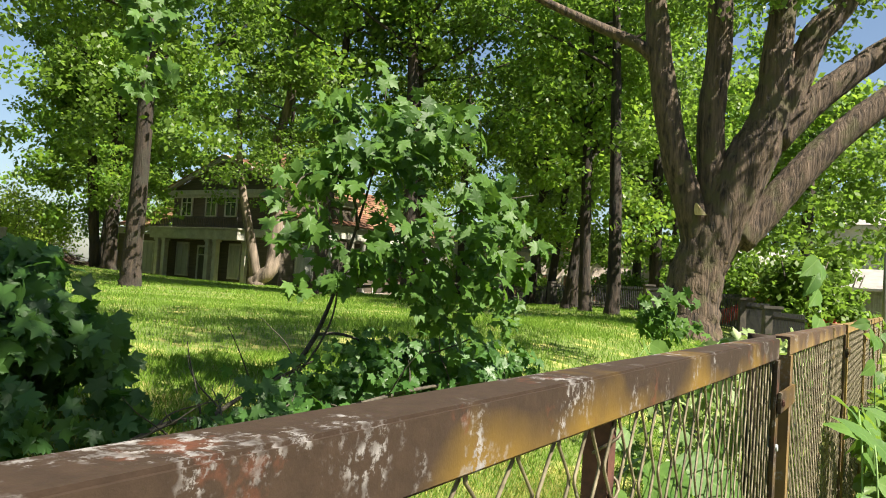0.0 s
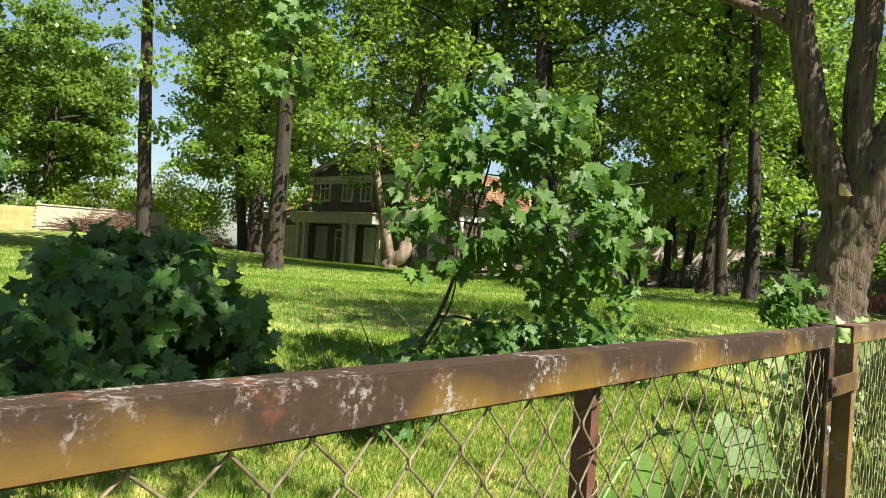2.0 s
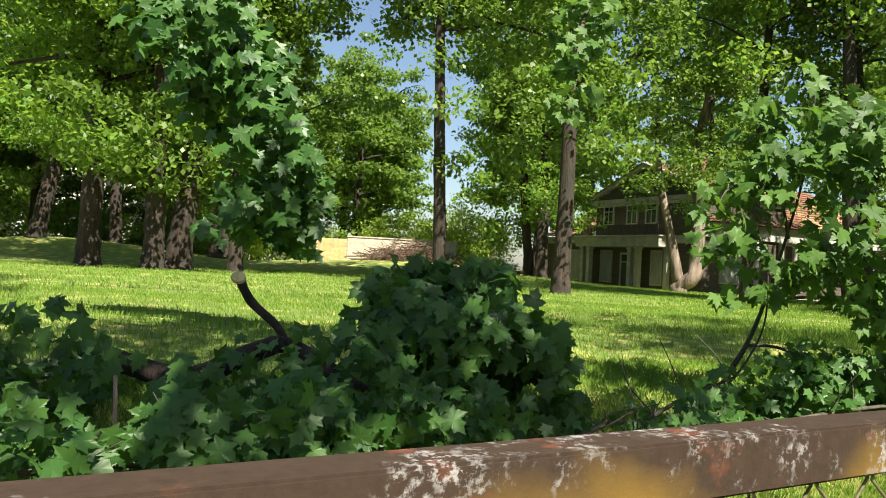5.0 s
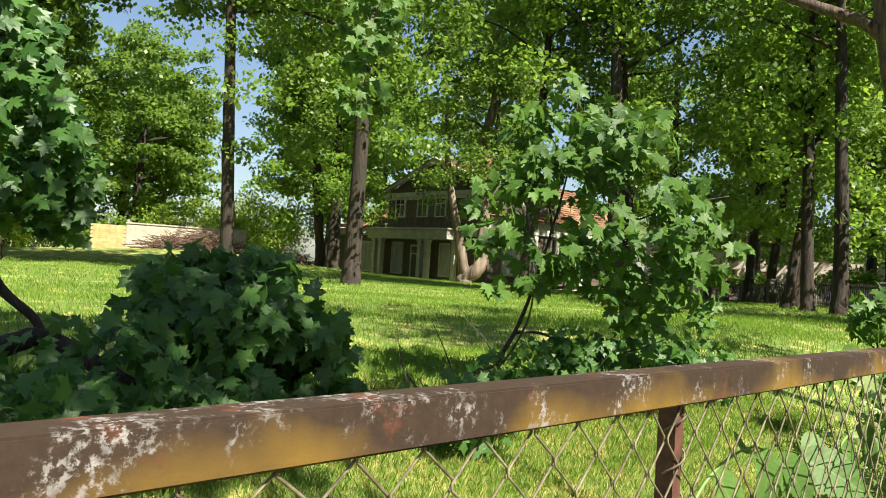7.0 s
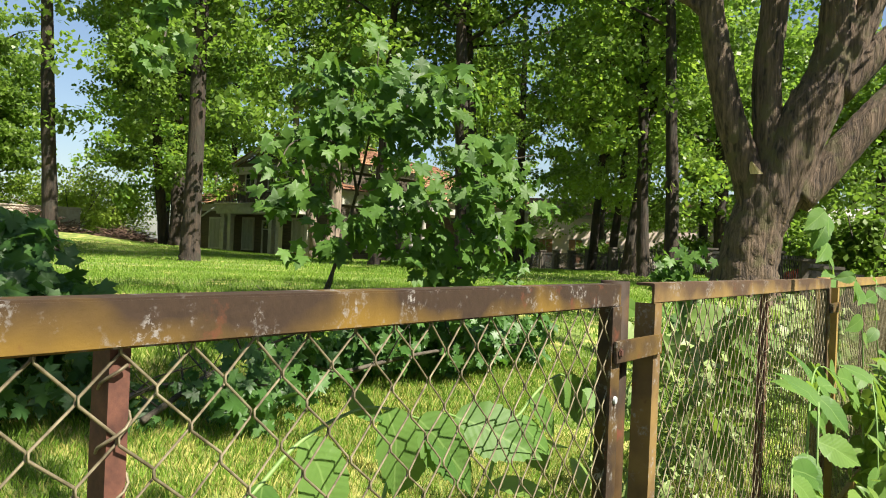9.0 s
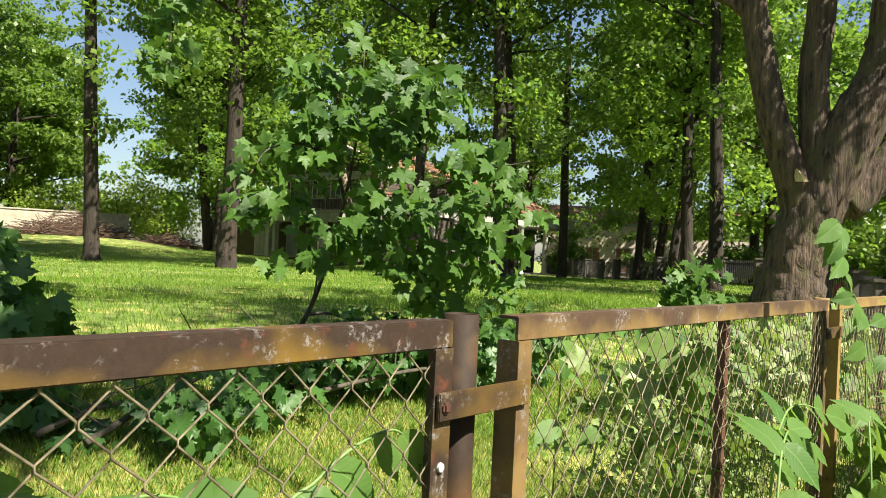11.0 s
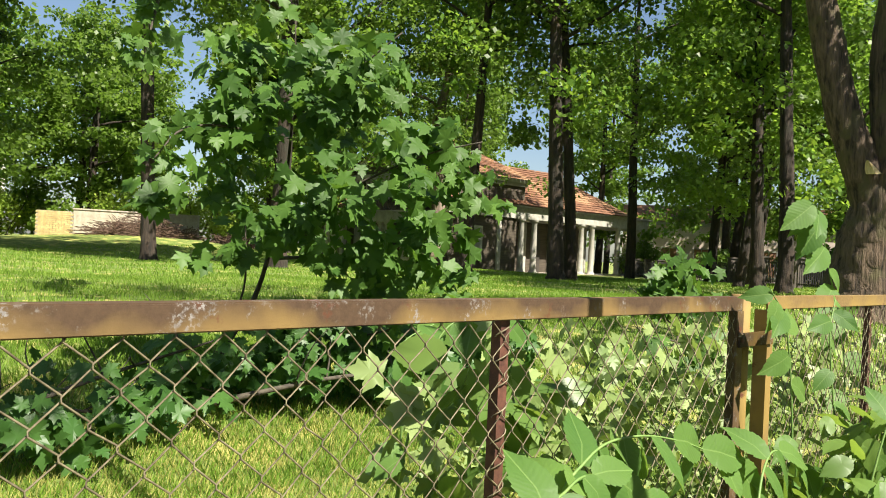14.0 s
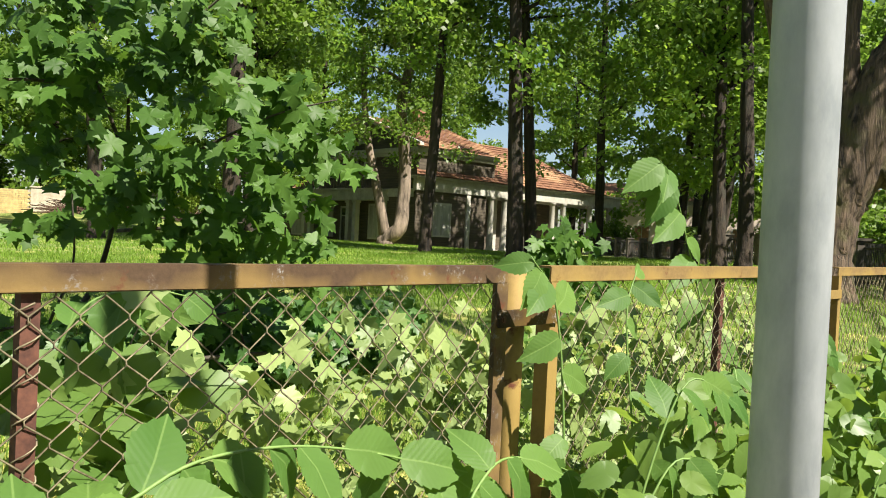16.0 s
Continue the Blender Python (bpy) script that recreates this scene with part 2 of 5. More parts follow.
def prism(points, axis, a, b):
    """A closed outline in the plane across axis, drawn out from a to b."""
    bm = bmesh.new()
    put = {"x": lambda s, p: (s, p[0], p[1]), "y": lambda s, p: (p[0], s, p[1]), "z": lambda s, p: (p[0], p[1], s)}[axis]
    v0, v1 = [bm.verts.new(put(a, p)) for p in points], [bm.verts.new(put(b, p)) for p in points]
    bm.faces.new(v0)
    bm.faces.new(v1[::-1])
    for i in range(len(points)):
        j = (i + 1) % len(points)
        bm.faces.new((v0[i], v1[i], v1[j], v0[j]))
    bmesh.ops.recalc_face_normals(bm, faces=bm.faces)
    return bm


def tube(path, radii, sides=8, wobble=0.0):
    """Quads round a path, closed at the tip, as verts and triangles."""
    path, radii = np.asarray(path, float), np.asarray(radii, float)
    n = len(path)
    tang = np.gradient(path, axis=0)
    tang /= np.linalg.norm(tang, axis=1)[:, None] + 1e-9
    a, b = np.zeros_like(tang), np.zeros_like(tang)
    side = np.cross(tang[0], (1.0, 0, 0) if abs(tang[0, 2]) > 0.9 else (0, 0, 1.0))
    for i in range(n):
        side = side - tang[i] * (side @ tang[i])
        side /= np.linalg.norm(side) + 1e-9
        a[i], b[i] = side, np.cross(tang[i], side)
    ang = np.linspace(0, 2 * np.pi, sides, endpoint=False)
    rr = radii[:, None] * (1 + wobble * rng.normal(size=(n, sides)))
    v = path[:, None, :] + rr[..., None] * (np.cos(ang)[None, :, None] * a[:, None, :] + np.sin(ang)[None, :, None] * b[:, None, :])
    i, j = np.meshgrid(np.arange(n - 1), np.arange(sides), indexing="ij")
    p, q = (i * sides + j).ravel(), (i * sides + (j + 1) % sides).ravel()
    tris = np.concatenate([np.stack([p, q, p + sides], 1), np.stack([q, q + sides, p + sides], 1)])
    caps = [np.array([[0, k + 1, k] for k in range(1, sides - 1)]), np.array([[0, k, k + 1] for k in range(1, sides - 1)]) + (n - 1) * sides]
    return v.reshape(-1, 3), np.concatenate([tris, *caps])


def join(geos):
    vs, ts, off = [], [], 0
    for v, t in geos:
        vs.append(v)
        ts.append(np.asarray(t) + off)
        off += len(v)
    return np.concatenate(vs), np.concatenate(ts)


def smooth_line(points, n=8):
    """A soft curve through points."""
    p = np.asarray(points, float)
    q = np.concatenate([[2 * p[0] - p[1]], p, [2 * p[-1] - p[-2]]])
    out = []
    for i in range(1, len(q) - 2):
        for s in np.linspace(0, 1, n, endpoint=False):
            a, b, c, d = q[i - 1:i + 3]
            out.append(0.5 * (2 * b + (c - a) * s + (2 * a - 5 * b + 4 * c - d) * s * s + (3 * b - a - 3 * c + d) * s ** 3))
    return np.array(out + [p[-1]])


def mirrored(right):
    """A leaf outline from its right half, base to tip, with a fan of triangles and a folded, drooping blade."""
    pts = [(0.0, 0.0)] + right + [(-x, y) for x, y in right[-2::-1]]
    mid = (0.0, 0.34)
    v = np.array([mid] + pts)
    z = 0.22 * np.abs(v[:, 0]) - 0.62 * v[:, 0] ** 2 - 0.30 * (v[:, 1] - 0.2) ** 2 * (v[:, 1] > 0.2)
    v = np.column_stack([v, z])
    k = len(pts)
    return v, np.array([[0, 1 + i, 1 + (i + 1) % k] for i in range(k)])


MAPLE = mirrored([(0.06, -0.04), (0.20, -0.06), (0.41, -0.11), (0.35, 0.04), (0.31, 0.11), (0.43, 0.18), (0.48, 0.29), (0.62, 0.46), (0.46, 0.45), (0.38, 0.51), (0.26, 0.46), (0.26, 0.61), (0.33, 0.73), (0.16, 0.75), (0.0, 1.04)])
OVATE = mirrored([(0.12, 0.03), (0.22, 0.12), (0.27, 0.19), (0.25, 0.21), (0.32, 0.31), (0.30, 0.33), (0.34, 0.45), (0.31, 0.47), (0.32, 0.58), (0.28, 0.60), (0.25, 0.72), (0.21, 0.74), (0.15, 0.86), (0.11, 0.87), (0.0, 1.05)])
LOBED = (np.array([[0, 0, 0], [0.5, 0.32, 0.03], [0.17, 0.45, -0.02], [0, 1.0, -0.12], [-0.17, 0.45, -0.02], [-0.5, 0.32, 0.03]]), np.array([[0, 1, 2], [0, 2, 3], [0, 3, 4], [0, 4, 5]]))
KITE = (np.array([[0, 0, 0], [0.38, 0.48, -0.05], [0, 1.0, -0.08], [-0.38, 0.48, -0.05]]), np.array([[0, 1, 2], [0, 2, 3]]))


def leaf_turns(n, droop=0.5, spread=0.55, face=None):
    """Random leaf frames: blades roughly level, tips outwards and drooping."""
    az = rng.uniform(0, 2 * np.pi, n)
    pitch = -droop + spread * rng.normal(size=n)
    roll = spread * rng.normal(size=n)
    ca, sa, cp, sp, cr, sr = np.cos(az), np.sin(az), np.cos(pitch), np.sin(pitch), np.cos(roll), np.sin(roll)
    tip = np.stack([ca * cp, sa * cp, sp], 1)
    side = np.stack([sa, -ca, 0 * az], 1)
    up = np.cross(side, tip)
    s2 = side * cr[:, None] + up * sr[:, None]
    u2 = up * cr[:, None] - side * sr[:, None]
    return np.stack([s2, tip, u2], 1)


def scatter(kind, places, sizes, turns):
    v, t = kind
    out = np.einsum("vk,nkc->nvc", v, turns) * np.asarray(sizes)[:, None, None] + np.asarray(places)[:, None, :]
    tris = t[None] + (np.arange(len(places)) * len(v))[:, None, None]
    return out.reshape(-1, 3), tris.reshape(-1, 3)


def ease(v, a, b):
    q = np.clip((v - a) / (b - a), 0, 1)
    return q * q * (3 - 2 * q)


def ground_z(x, y):
    x, y = np.asarray(x, float), np.asarray(y, float)
    z = 0.05 + 0.68 * ease(y, 0.3, 6.5) - 0.25 * ease(x, 26, 33) * ease(y, 12, 20)
    z = z + 0.85 * np.exp(-((x - 18) / 7) ** 2 - ((y - 38) / 8) ** 2) + 1.1 * np.exp(-((x - 2) / 7) ** 2 - ((y - 46) / 8) ** 2)
    z = z - 0.05 * ease(-y, 0.9, 1.1) - 1.0 * ease(np.hypot(x, y), 55, 75)
    return z + 0.03 * np.sin(x * 1.3 + 0.5 * y) * np.sin(y * 0.9) * ease(y, 0.5, 4)


def on_ground(x, y, dz=0.0):
    return Vector((x, y, float(ground_z(x, y)) + dz))


# ---- ground ----
gx = np.concatenate([[-1500, -500, -200, -100], np.arange(-60, -8, 4), np.arange(-8, 26, 0.5), np.arange(26, 80, 2), [100, 200, 500, 1500]])
gy = np.concatenate([[-1500, -500, -200, -60, -30, -12, -6], np.arange(-4, 20, 0.4), np.arange(20, 80, 1.5), [100, 200, 500, 1500]])
GX, GY = np.meshgrid(gx, gy, indexing="ij")
gv = np.column_stack([GX.ravel(), GY.ravel(), ground_z(GX, GY).ravel()])
gi, gj = np.meshgrid(np.arange(len(gx) - 1), np.arange(len(gy) - 1), indexing="ij")
g0 = (gi * len(gy) + gj).ravel()
gq = np.stack([g0, g0 + len(gy), g0 + len(gy) + 1, g0 + 1], 1)
tagged(shape("ground", (gv, gq), M_GROUND, smooth=True), "rough grassy ground of the park", "ground", kind="structure")
tagged(part("pavement", boxes(((-30, -3.4, -0.2), (26, -1.15, 0.06)), bevel=0.01), M_PAVE), "worn grey asphalt footpath beside the fence", "pavement", kind="structure")
tagged(part("road", boxes(((-60, -9.5, -0.25), (80, -3.9, 0.03))), M_ROAD), "pale dusty street beside the footpath", "road", kind="structure")


def blades(n, x0, x1, y0, y1, h, w, clear=None):
    x, y = rng.uniform(x0, x1, n), rng.uniform(y0, y1, n)
    base = np.column_stack([x, y, ground_z(x, y) - 0.01])
    hh = h * rng.uniform(0.5, 1.25, n)
    az = rng.uniform(0, 2 * np.pi, n)
    bend = rng.uniform(0.1, 0.6, n) * hh
    side = np.column_stack([-np.sin(az), np.cos(az), 0 * az]) * (w * rng.uniform(0.6, 1.3, n))[:, None]
    fwd = np.column_stack([np.cos(az) * bend, np.sin(az) * bend, hh])
    v = np.stack([base - side, base + side, base + fwd * np.array([0.4, 0.4, 0.62]) + side * 0.7, base + fwd], 1).reshape(-1, 3)
    k = np.arange(n) * 4
    return v, np.concatenate([np.stack([k, k + 1, k + 2], 1), np.stack([k, k + 2, k + 3], 1)])


near_grass = join([blades(50000, -3, 6, 0.12, 2.4, 0.06, 0.0016), blades(70000, -3, 6, 2.2, 5, 0.07, 0.002), blades(95000, -5, 14, 4.5, 13, 0.065, 0.004), blades(100000, -4, 30, 12, 32, 0.075, 0.008), blades(30000, 6, 20, 0.4, 7, 0.09, 0.005), blades(40000, 14, 40, 1, 16, 0.085, 0.008)])
tagged(shape("lawn_grass", near_grass, M_GRASS), "sunlit uncut green lawn grass", "grass", kind="stuff")
tagged(shape("dry_grass", join([blades(36000, -2.6, 3.4, 0.1, 1.8, 0.05, 0.0016), blades(36000, -2.6, 3.4, 0.1, 3.0, 0.05, 0.0018), blades(10000, 0.5, 6, 2, 4, 0.07, 0.002)]), M_DRYGRASS), "yellowed dry grass along the fence", "grass", kind="stuff")


# ---- fence ----
RAIL_Z, LEG = 1.30, 0.045


def angle_bar(length, flange=0.045, thick=0.006):
    """An L section along +x: face in the plane y = 0 hanging down, flange going back at its top."""
    return prism([(0, 0), (flange, 0), (flange, -thick), (thick, -thick), (thick, -flange), (0, -flange)], "x", 0, length)


def chain_link(x0, x1, z0, z1, half=0.0395, wire=0.0017):
    """Zigzag wires hooked into one another, each bent at its knots."""
    geos, n, k = [], int((x1 - x0) / half), int((z1 - z0) / half)
    for i in range(n):
        zz = z1 - np.arange(k + 1) * half * 1.0
        side = (np.arange(k + 1) + i) % 2
        xs = x0 + (i + side * 1.06 - 0.03) * half
        ys = 0.010 + np.where(side == 1, 0.0026, -0.0026)
        jit = rng.normal(size=(k + 1, 2)) * 0.0012
        pts = np.column_stack([xs + jit[:, 0], ys, zz + jit[:, 1]])
        fine = np.repeat(pts, 2, axis=0)
        fine[0::2, 2] += half * 0.09
        fine[1::2, 2] -= half * 0.09
        geos.append(tube(fine, np.full(len(fine), wire), 4))
    return join(geos)


def fence_panel(x0, x1, mat, label, group="fence panels", shift=0.0, bar=0.029):
    top = RAIL_Z
    p = thing("wire_fence", pose(x0, 0, 0), label, "fence", group)
    w = x1 - x0
    bm = angle_bar(w)
    bmesh.ops.translate(bm, verts=bm.verts, vec=(0, 0, top))
    bmesh.ops.bevel(bm, geom=[e for e in bm.edges if abs(e.verts[0].co.x - e.verts[1].co.x) > 0.1], offset=0.0022, segments=2, affect="EDGES")
    part("top_rail", bm, mat, p)
    part("bottom_rail", prism([(0, 0.10), (0.045, 0.10), (0.045, 0.106), (0.006, 0.106), (0.006, 0.145), (0, 0.145)], "x", 0, w), mat, p)
    e = 0.003
    part("stile", prism([(0, -e), (LEG, -e), (LEG, 0.006 - e), (0.006, 0.006 - e), (0.006, 0.044), (0, 0.044)], "z", 0.10, top - LEG), mat, p)
    part("stile", prism([(w, -e), (w - LEG, -e), (w - LEG, 0.006 - e), (w - 0.006, 0.006 - e), (w - 0.006, 0.044), (w, 0.044)], "z", 0.10, top - LEG), mat, p)
    m = w / 2 + shift
    f = bar / 2
    part("middle_bar", prism([(m - f, 0.014), (m + f, 0.014), (m + f, 0.019), (m - f + 0.005, 0.019), (m - f + 0.005, 0.040), (m - f, 0.040)], "z", 0.146, top - 0.007), M_BAR, p, "dark rusted bar")
    q = np.linspace(0, 1, 190)
    shape("lacing_wire", tube(np.column_stack([m + (f + 0.004) * np.cos(q * 118), 0.020 + 0.014 * np.sin(q * 118), 0.16 + q * (top - 0.22)]), np.full(190, 0.0017), 4), M_WIRE, p, "wire wound round the bar")
    shape("wire_mesh", chain_link(0.008, w - 0.008, 0.15, top - 0.047), M_WIRE, p, "rusty diamond wire mesh")
    return p


PITCH, WIDE = 2.509, 2.316
for k in range(-2, 6):
    x1 = PITCH * k
    ochre = k >= 2
    fence_panel(x1 - WIDE, x1, M_RAIL_OCHRE if ochre else M_RAIL_TAN if k == 1 else M_RAIL,
                "ochre-stained steel fence panel of angle iron and wire mesh" if ochre else "rusty brown steel fence panel with lichen on its rail", shift=0.038 if k == 0 else 0.0, bar=0.021 if k == 0 else 0.029)
for k in range(-2, 6):
    x = PITCH * k + 0.095
    mat = M_RAIL_OCHRE if k >= 2 else M_RAIL
    post = thing("fence_post", pose(x, 0.05, 0), "rusty steel pipe post tied between two fence panels", "fence post", "fence posts")
    lean = 0.006 * ((k * 7) % 3 - 1)
    bm = bmesh.new()
    rings = []
    for r, z in ((0.031, -0.1), (0.031, 0.4), (0.031, 0.9), (0.031, RAIL_Z + 0.004), (0.026, RAIL_Z + 0.004), (0.026, RAIL_Z - 0.08)):
        rings.append([bm.verts.new((r * math.cos(q * math.tau / 20) + lean * z, r * math.sin(q * math.tau / 20), z)) for q in range(20)])
    for r0, r1 in zip(rings, rings[1:]):
        for q in range(20):
            bm.faces.new((r0[q], r0[(q + 1) % 20], r1[(q + 1) % 20], r1[q]))
    part("pipe", bm, M_RAIL_OCHRE if k >= 1 else M_POST, post, smooth=True)
    half = 0.125
    part("tie_plate", boxes(((-half - 0.012, -0.063, RAIL_Z - 0.158), (half, -0.055, RAIL_Z - 0.113)), bevel=0.0015), mat, post, "flat bar welded across the stiles")
    part("bolt", boxes(((-half - 0.006, -0.069, RAIL_Z - 0.145), (-half + 0.012, -0.062, RAIL_Z - 0.127)), bevel=0.004), M_BAR, post)
    if k == 0:
        bm = bmesh.new()
        bmesh.ops.create_cone(bm, cap_ends=True, segments=16, radius1=0.008, radius2=0.007, depth=0.004, matrix=pose(-0.118, -0.056, RAIL_Z - 0.232, 90))
        part("washer", bm, M_ZINC, post, "pale round washer")

# ---- lamp post on the footpath ----
lamp = thing("lamp_post", pose(1.663, -1.006, 0.0), "galvanised steel lamp post beside the fence", "lamp post")
shape("pole", tube([(0, 0, -0.1), (0, 0, 2.2), (0.0, 0, 5.8)], [0.0325, 0.032, 0.030], 28), M_ZINC, lamp, smooth=True)
bm = bmesh.new()
bmesh.ops.create_cone(bm, cap_ends=True, segments=28, radius1=0.075, radius2=0.05, depth=0.10, matrix=Matrix.Translation((0, 0, 0.09)))
part("collar", bm, M_ZINC, lamp, smooth=True)


# ---- trees ----
def crown_leaves(centres, radii, per, size, kind, flat=0.42):
    n = len(centres) * per
    d = rng.normal(size=(n, 3))
    d /= np.linalg.norm(d, axis=1)[:, None]
    d *= (rng.uniform(0, 1, n) ** 0.45)[:, None]
    c, r = np.repeat(centres, per, axis=0), np.repeat(radii, per)
    p = c + d * r[:, None] * np.array([1, 1, flat])
    return scatter(kind, p, size * rng.uniform(0.65, 1.3, n), leaf_turns(n, 0.5, 0.55))


def limb_line(start, way, length, lift, bends=4):
    pts, d = [np.array(start, float)], np.array(way, float)
    for i in range(bends):
        d = d + rng.normal(size=3) * 0.17 + np.array([0, 0, lift])
        d /= np.linalg.norm(d)
        pts.append(pts[-1] + d * length / bends)
    return smooth_line(pts, 3)


def tree(x, y, r, lean=(0, 0), height=15, low=5.0, spread=4.2, clumps=90, per=105, leaf=0.21, kind=KITE, bark=None, leaves=None,
         label="tall park tree with dark bark and a leafy crown", group="park trees", curve=0.06, twin=None, low_sprays=0, upper=0, flat=0.5):
    z = float(ground_z(x, y))
    t = thing("tree", pose(x, y, z), label, "tree", group)
    hs = np.array([-0.15, 0.0, 0.25, 0.8, 2.0, 4.0, 6.5, 9.0, height * 0.72, height * 0.9])
    wander = np.cumsum(rng.normal(size=(len(hs), 2)) * curve * 0.35, axis=0)
    wander -= wander[1]
    wander[:3] = 0
    path = np.column_stack([hs * lean[0] + wander[:, 0], hs * lean[1] + wander[:, 1], hs])
    rad = r * np.array([1.35, 1.28, 1.08, 0.98, 0.92, 0.85, 0.76, 0.62, 0.42, 0.15])
    bark = bark or M_BARK
    shape("trunk", tube(smooth_line(path, 4), np.interp(np.arange((len(hs) - 1) * 4 + 1) / 4, np.arange(len(hs)), rad), 14, 0.05), bark, t, smooth=True)
    if twin:
        tp = np.array([(0, 0, 0.3), (twin[0] * 0.4, twin[1] * 0.4, 2.4), (twin[0], twin[1], 5.5), (twin[0] * 1.3, twin[1] * 1.3, 10)])
        shape("second_stem", tube(smooth_line(tp, 6), np.linspace(r * 0.8, r * 0.3, 19), 12, 0.05), bark, t, smooth=True)
    centres = []
    nl = 9
    for k in range(nl):
        h = low + (height * 0.88 - low) * (k + 0.3) / nl
        st = np.array([np.interp(h, hs, path[:, 0]), np.interp(h, hs, path[:, 1]), h])
        az = k * 2.4 + rng.uniform(-0.5, 0.5)
        ln = spread * (1.05 - 0.55 * k / nl) * rng.uniform(0.75, 1.15)
        line = limb_line(st, (math.cos(az), math.sin(az), 0.45), ln, 0.02)
        shape("limb", tube(line, np.linspace(r * 0.28, r * 0.05, len(line)), 7, 0.04), bark, t, smooth=True)
        for s in np.linspace(0.45, 1.0, 4):
            centres.append(line[int(s * (len(line) - 1))] + rng.normal(size=3) * 0.5)
    n = clumps - len(centres)
    mid = (low + height) / 2
    d = rng.normal(size=(n, 3))
    d /= np.linalg.norm(d, axis=1)[:, None]
    d *= rng.uniform(0.45, 1.0, n)[:, None]
    cen = np.array([lean[0] * mid, lean[1] * mid, mid + 0.5]) + d * np.array([spread, spread, (height - low) / 2 + 0.8])
    centres = np.concatenate([np.array(centres), cen])
    if low_sprays:
        az = rng.uniform(0, 2 * np.pi, low_sprays)
        rr = rng.uniform(0.5, 1.0, low_sprays) * spread
        centres = np.concatenate([centres, np.column_stack([np.cos(az) * rr, np.sin(az) * rr, rng.uniform(low - 2.2, low, low_sprays)])])
    shape("crown", crown_leaves(centres, rng.uniform(0.65, 1.35, len(centres)), per, leaf, kind, flat), leaves or M_CROWN, t)
    # coarse leaves added mostly above the view, only to cast shade below
    if upper:
        d = rng.normal(size=(upper, 3))
        d /= np.linalg.norm(d, axis=1)[:, None]
        d *= rng.uniform(0.2, 1.0, upper)[:, None] ** 0.5
        cen = np.array([lean[0] * height, lean[1] * height, height * 0.86]) + d * np.array([spread * 1.35, spread * 1.35, height * 0.30])
        shape("shade_crown", crown_leaves(cen, rng.uniform(0.8, 1.5, upper), 60, 0.36, KITE, flat), leaves or M_CROWN, t)
    return t


#      x     y     r     lean            height low spread
TREES = [
    (1.3, 29.4, 0.40, (0.01, 0.0), 16, 6.0, 4.5), (3.2, 28.1, 0.36, (-0.01, 0.0), 16, 5.5, 4.5), (4.2, 28.9, 0.46, (0.08, -0.02), 17, 5.5, 4.5),
    (6.4, 29.4, 0.27, (-0.02, 0.01), 15, 4.8, 4.0), (0.6, 44.5, 0.42, (0.19, -0.01), 15, 6.5, 5.0), (4.4, 45.1, 0.32, (-0.04, 0.0), 15, 6.0, 4.5),
    (9.2, 42.1, 0.55, (0.02, 0.0), 16, 5.0, 4.5), (11.2, 22.3, 0.23, (-0.04, 0.03), 16, 6.0, 3.6), (23.0, 33.2, 0.26, (-0.08, 0.06), 17, 6.0, 4.0),
    (22.8, 32.0, 0.33, (-0.01, 0.01), 15, 5.0, 3.6), (13.6, 19.0, 0.28, (0.012, -0.01), 17, 5.6, 4.0), (19.7, 17.0, 0.20, (0.03, -0.03), 17, 6.4, 4.2),
    (20.4, 13.8, 0.26, (-0.03, 0.04), 17, 6.6, 4.2), (21.5, 14.0, 0.20, (-0.05, 0.07), 14, 6.8, 2.8), (33.6, 19.1, 0.24, (-0.01, 0.01), 17, 6.5, 4.5),
    (36.3, 16.4, 0.23, (0.02, -0.04), 15, 5.5, 4.2), (31.5, 12.3, 0.22, (0.05, -0.12), 15, 5.0, 4.2), (22.9, 7.7, 0.22, (-0.015, 0.047), 16, 6.2, 4.0),
    (36.7, 15.5, 0.22, (0.04, -0.09), 15, 5.0, 4.2), (27.1, 10.9, 0.18, (0.045, -0.12), 14, 5.0, 3.8), (25.4, 9.5, 0.22, (-0.01, 0.03), 14, 5.0, 3.6),
    (34.8, 9.5, 0.30, (-0.01, 0.03), 15, 4.6, 4.4),
]
for i, (x, y, r, lean, h, low, spread) in enumerate(TREES):
    close = math.hypot(x, y) < 27
    airy = x > 17 and y < 20
    if close:
        low += 2.3 if x < 12 else 0.6
    tree(x, y, r, lean, h, low, spread, clumps=(118 if close else 112) if not airy else 66, per=150 if close else 135, leaf=0.185 if close else 0.21, kind=KITE, upper=24 if x < 12 else (10 if x > 30 else 0),
         leaves=M_CROWN_YEL if i % 4 == 0 else M_CROWN, low_sprays=3 if close and x < 12 else 9 if airy else 18)
tree(26.4, 26.1, 0.34, (0.03, -0.03), 16, 6.3, 3.4, bark=M_BARK_PALE, twin=(-0.9, 0.7), curve=0.7, low_sprays=20, leaf=0.18, per=130, clumps=110, upper=60,
     label="crooked pale-barked tree with two stems before the house")
BACK = [(44, 40, 19), (38, 46, 18), (36, 51, 19), (22, 56, 17), (52, 33, 18), (50, 22, 17), (47, 14, 16), (15, 58, 16), (44, 8, 15), (56, 14, 17), (-8, 40, 15), (-4, 52, 16),
        (9, 60, 16), (30, 42, 16), (27, 60, 18), (60, 26, 18), (38, 3.5, 11), (64, 40, 20), (55, 50, 20), (46, 58, 20), (66, 18, 19), (62, 8, 17), (-12, 64, 17), (-20, 58, 17), (12, 72, 17), (20, 72, 17)]
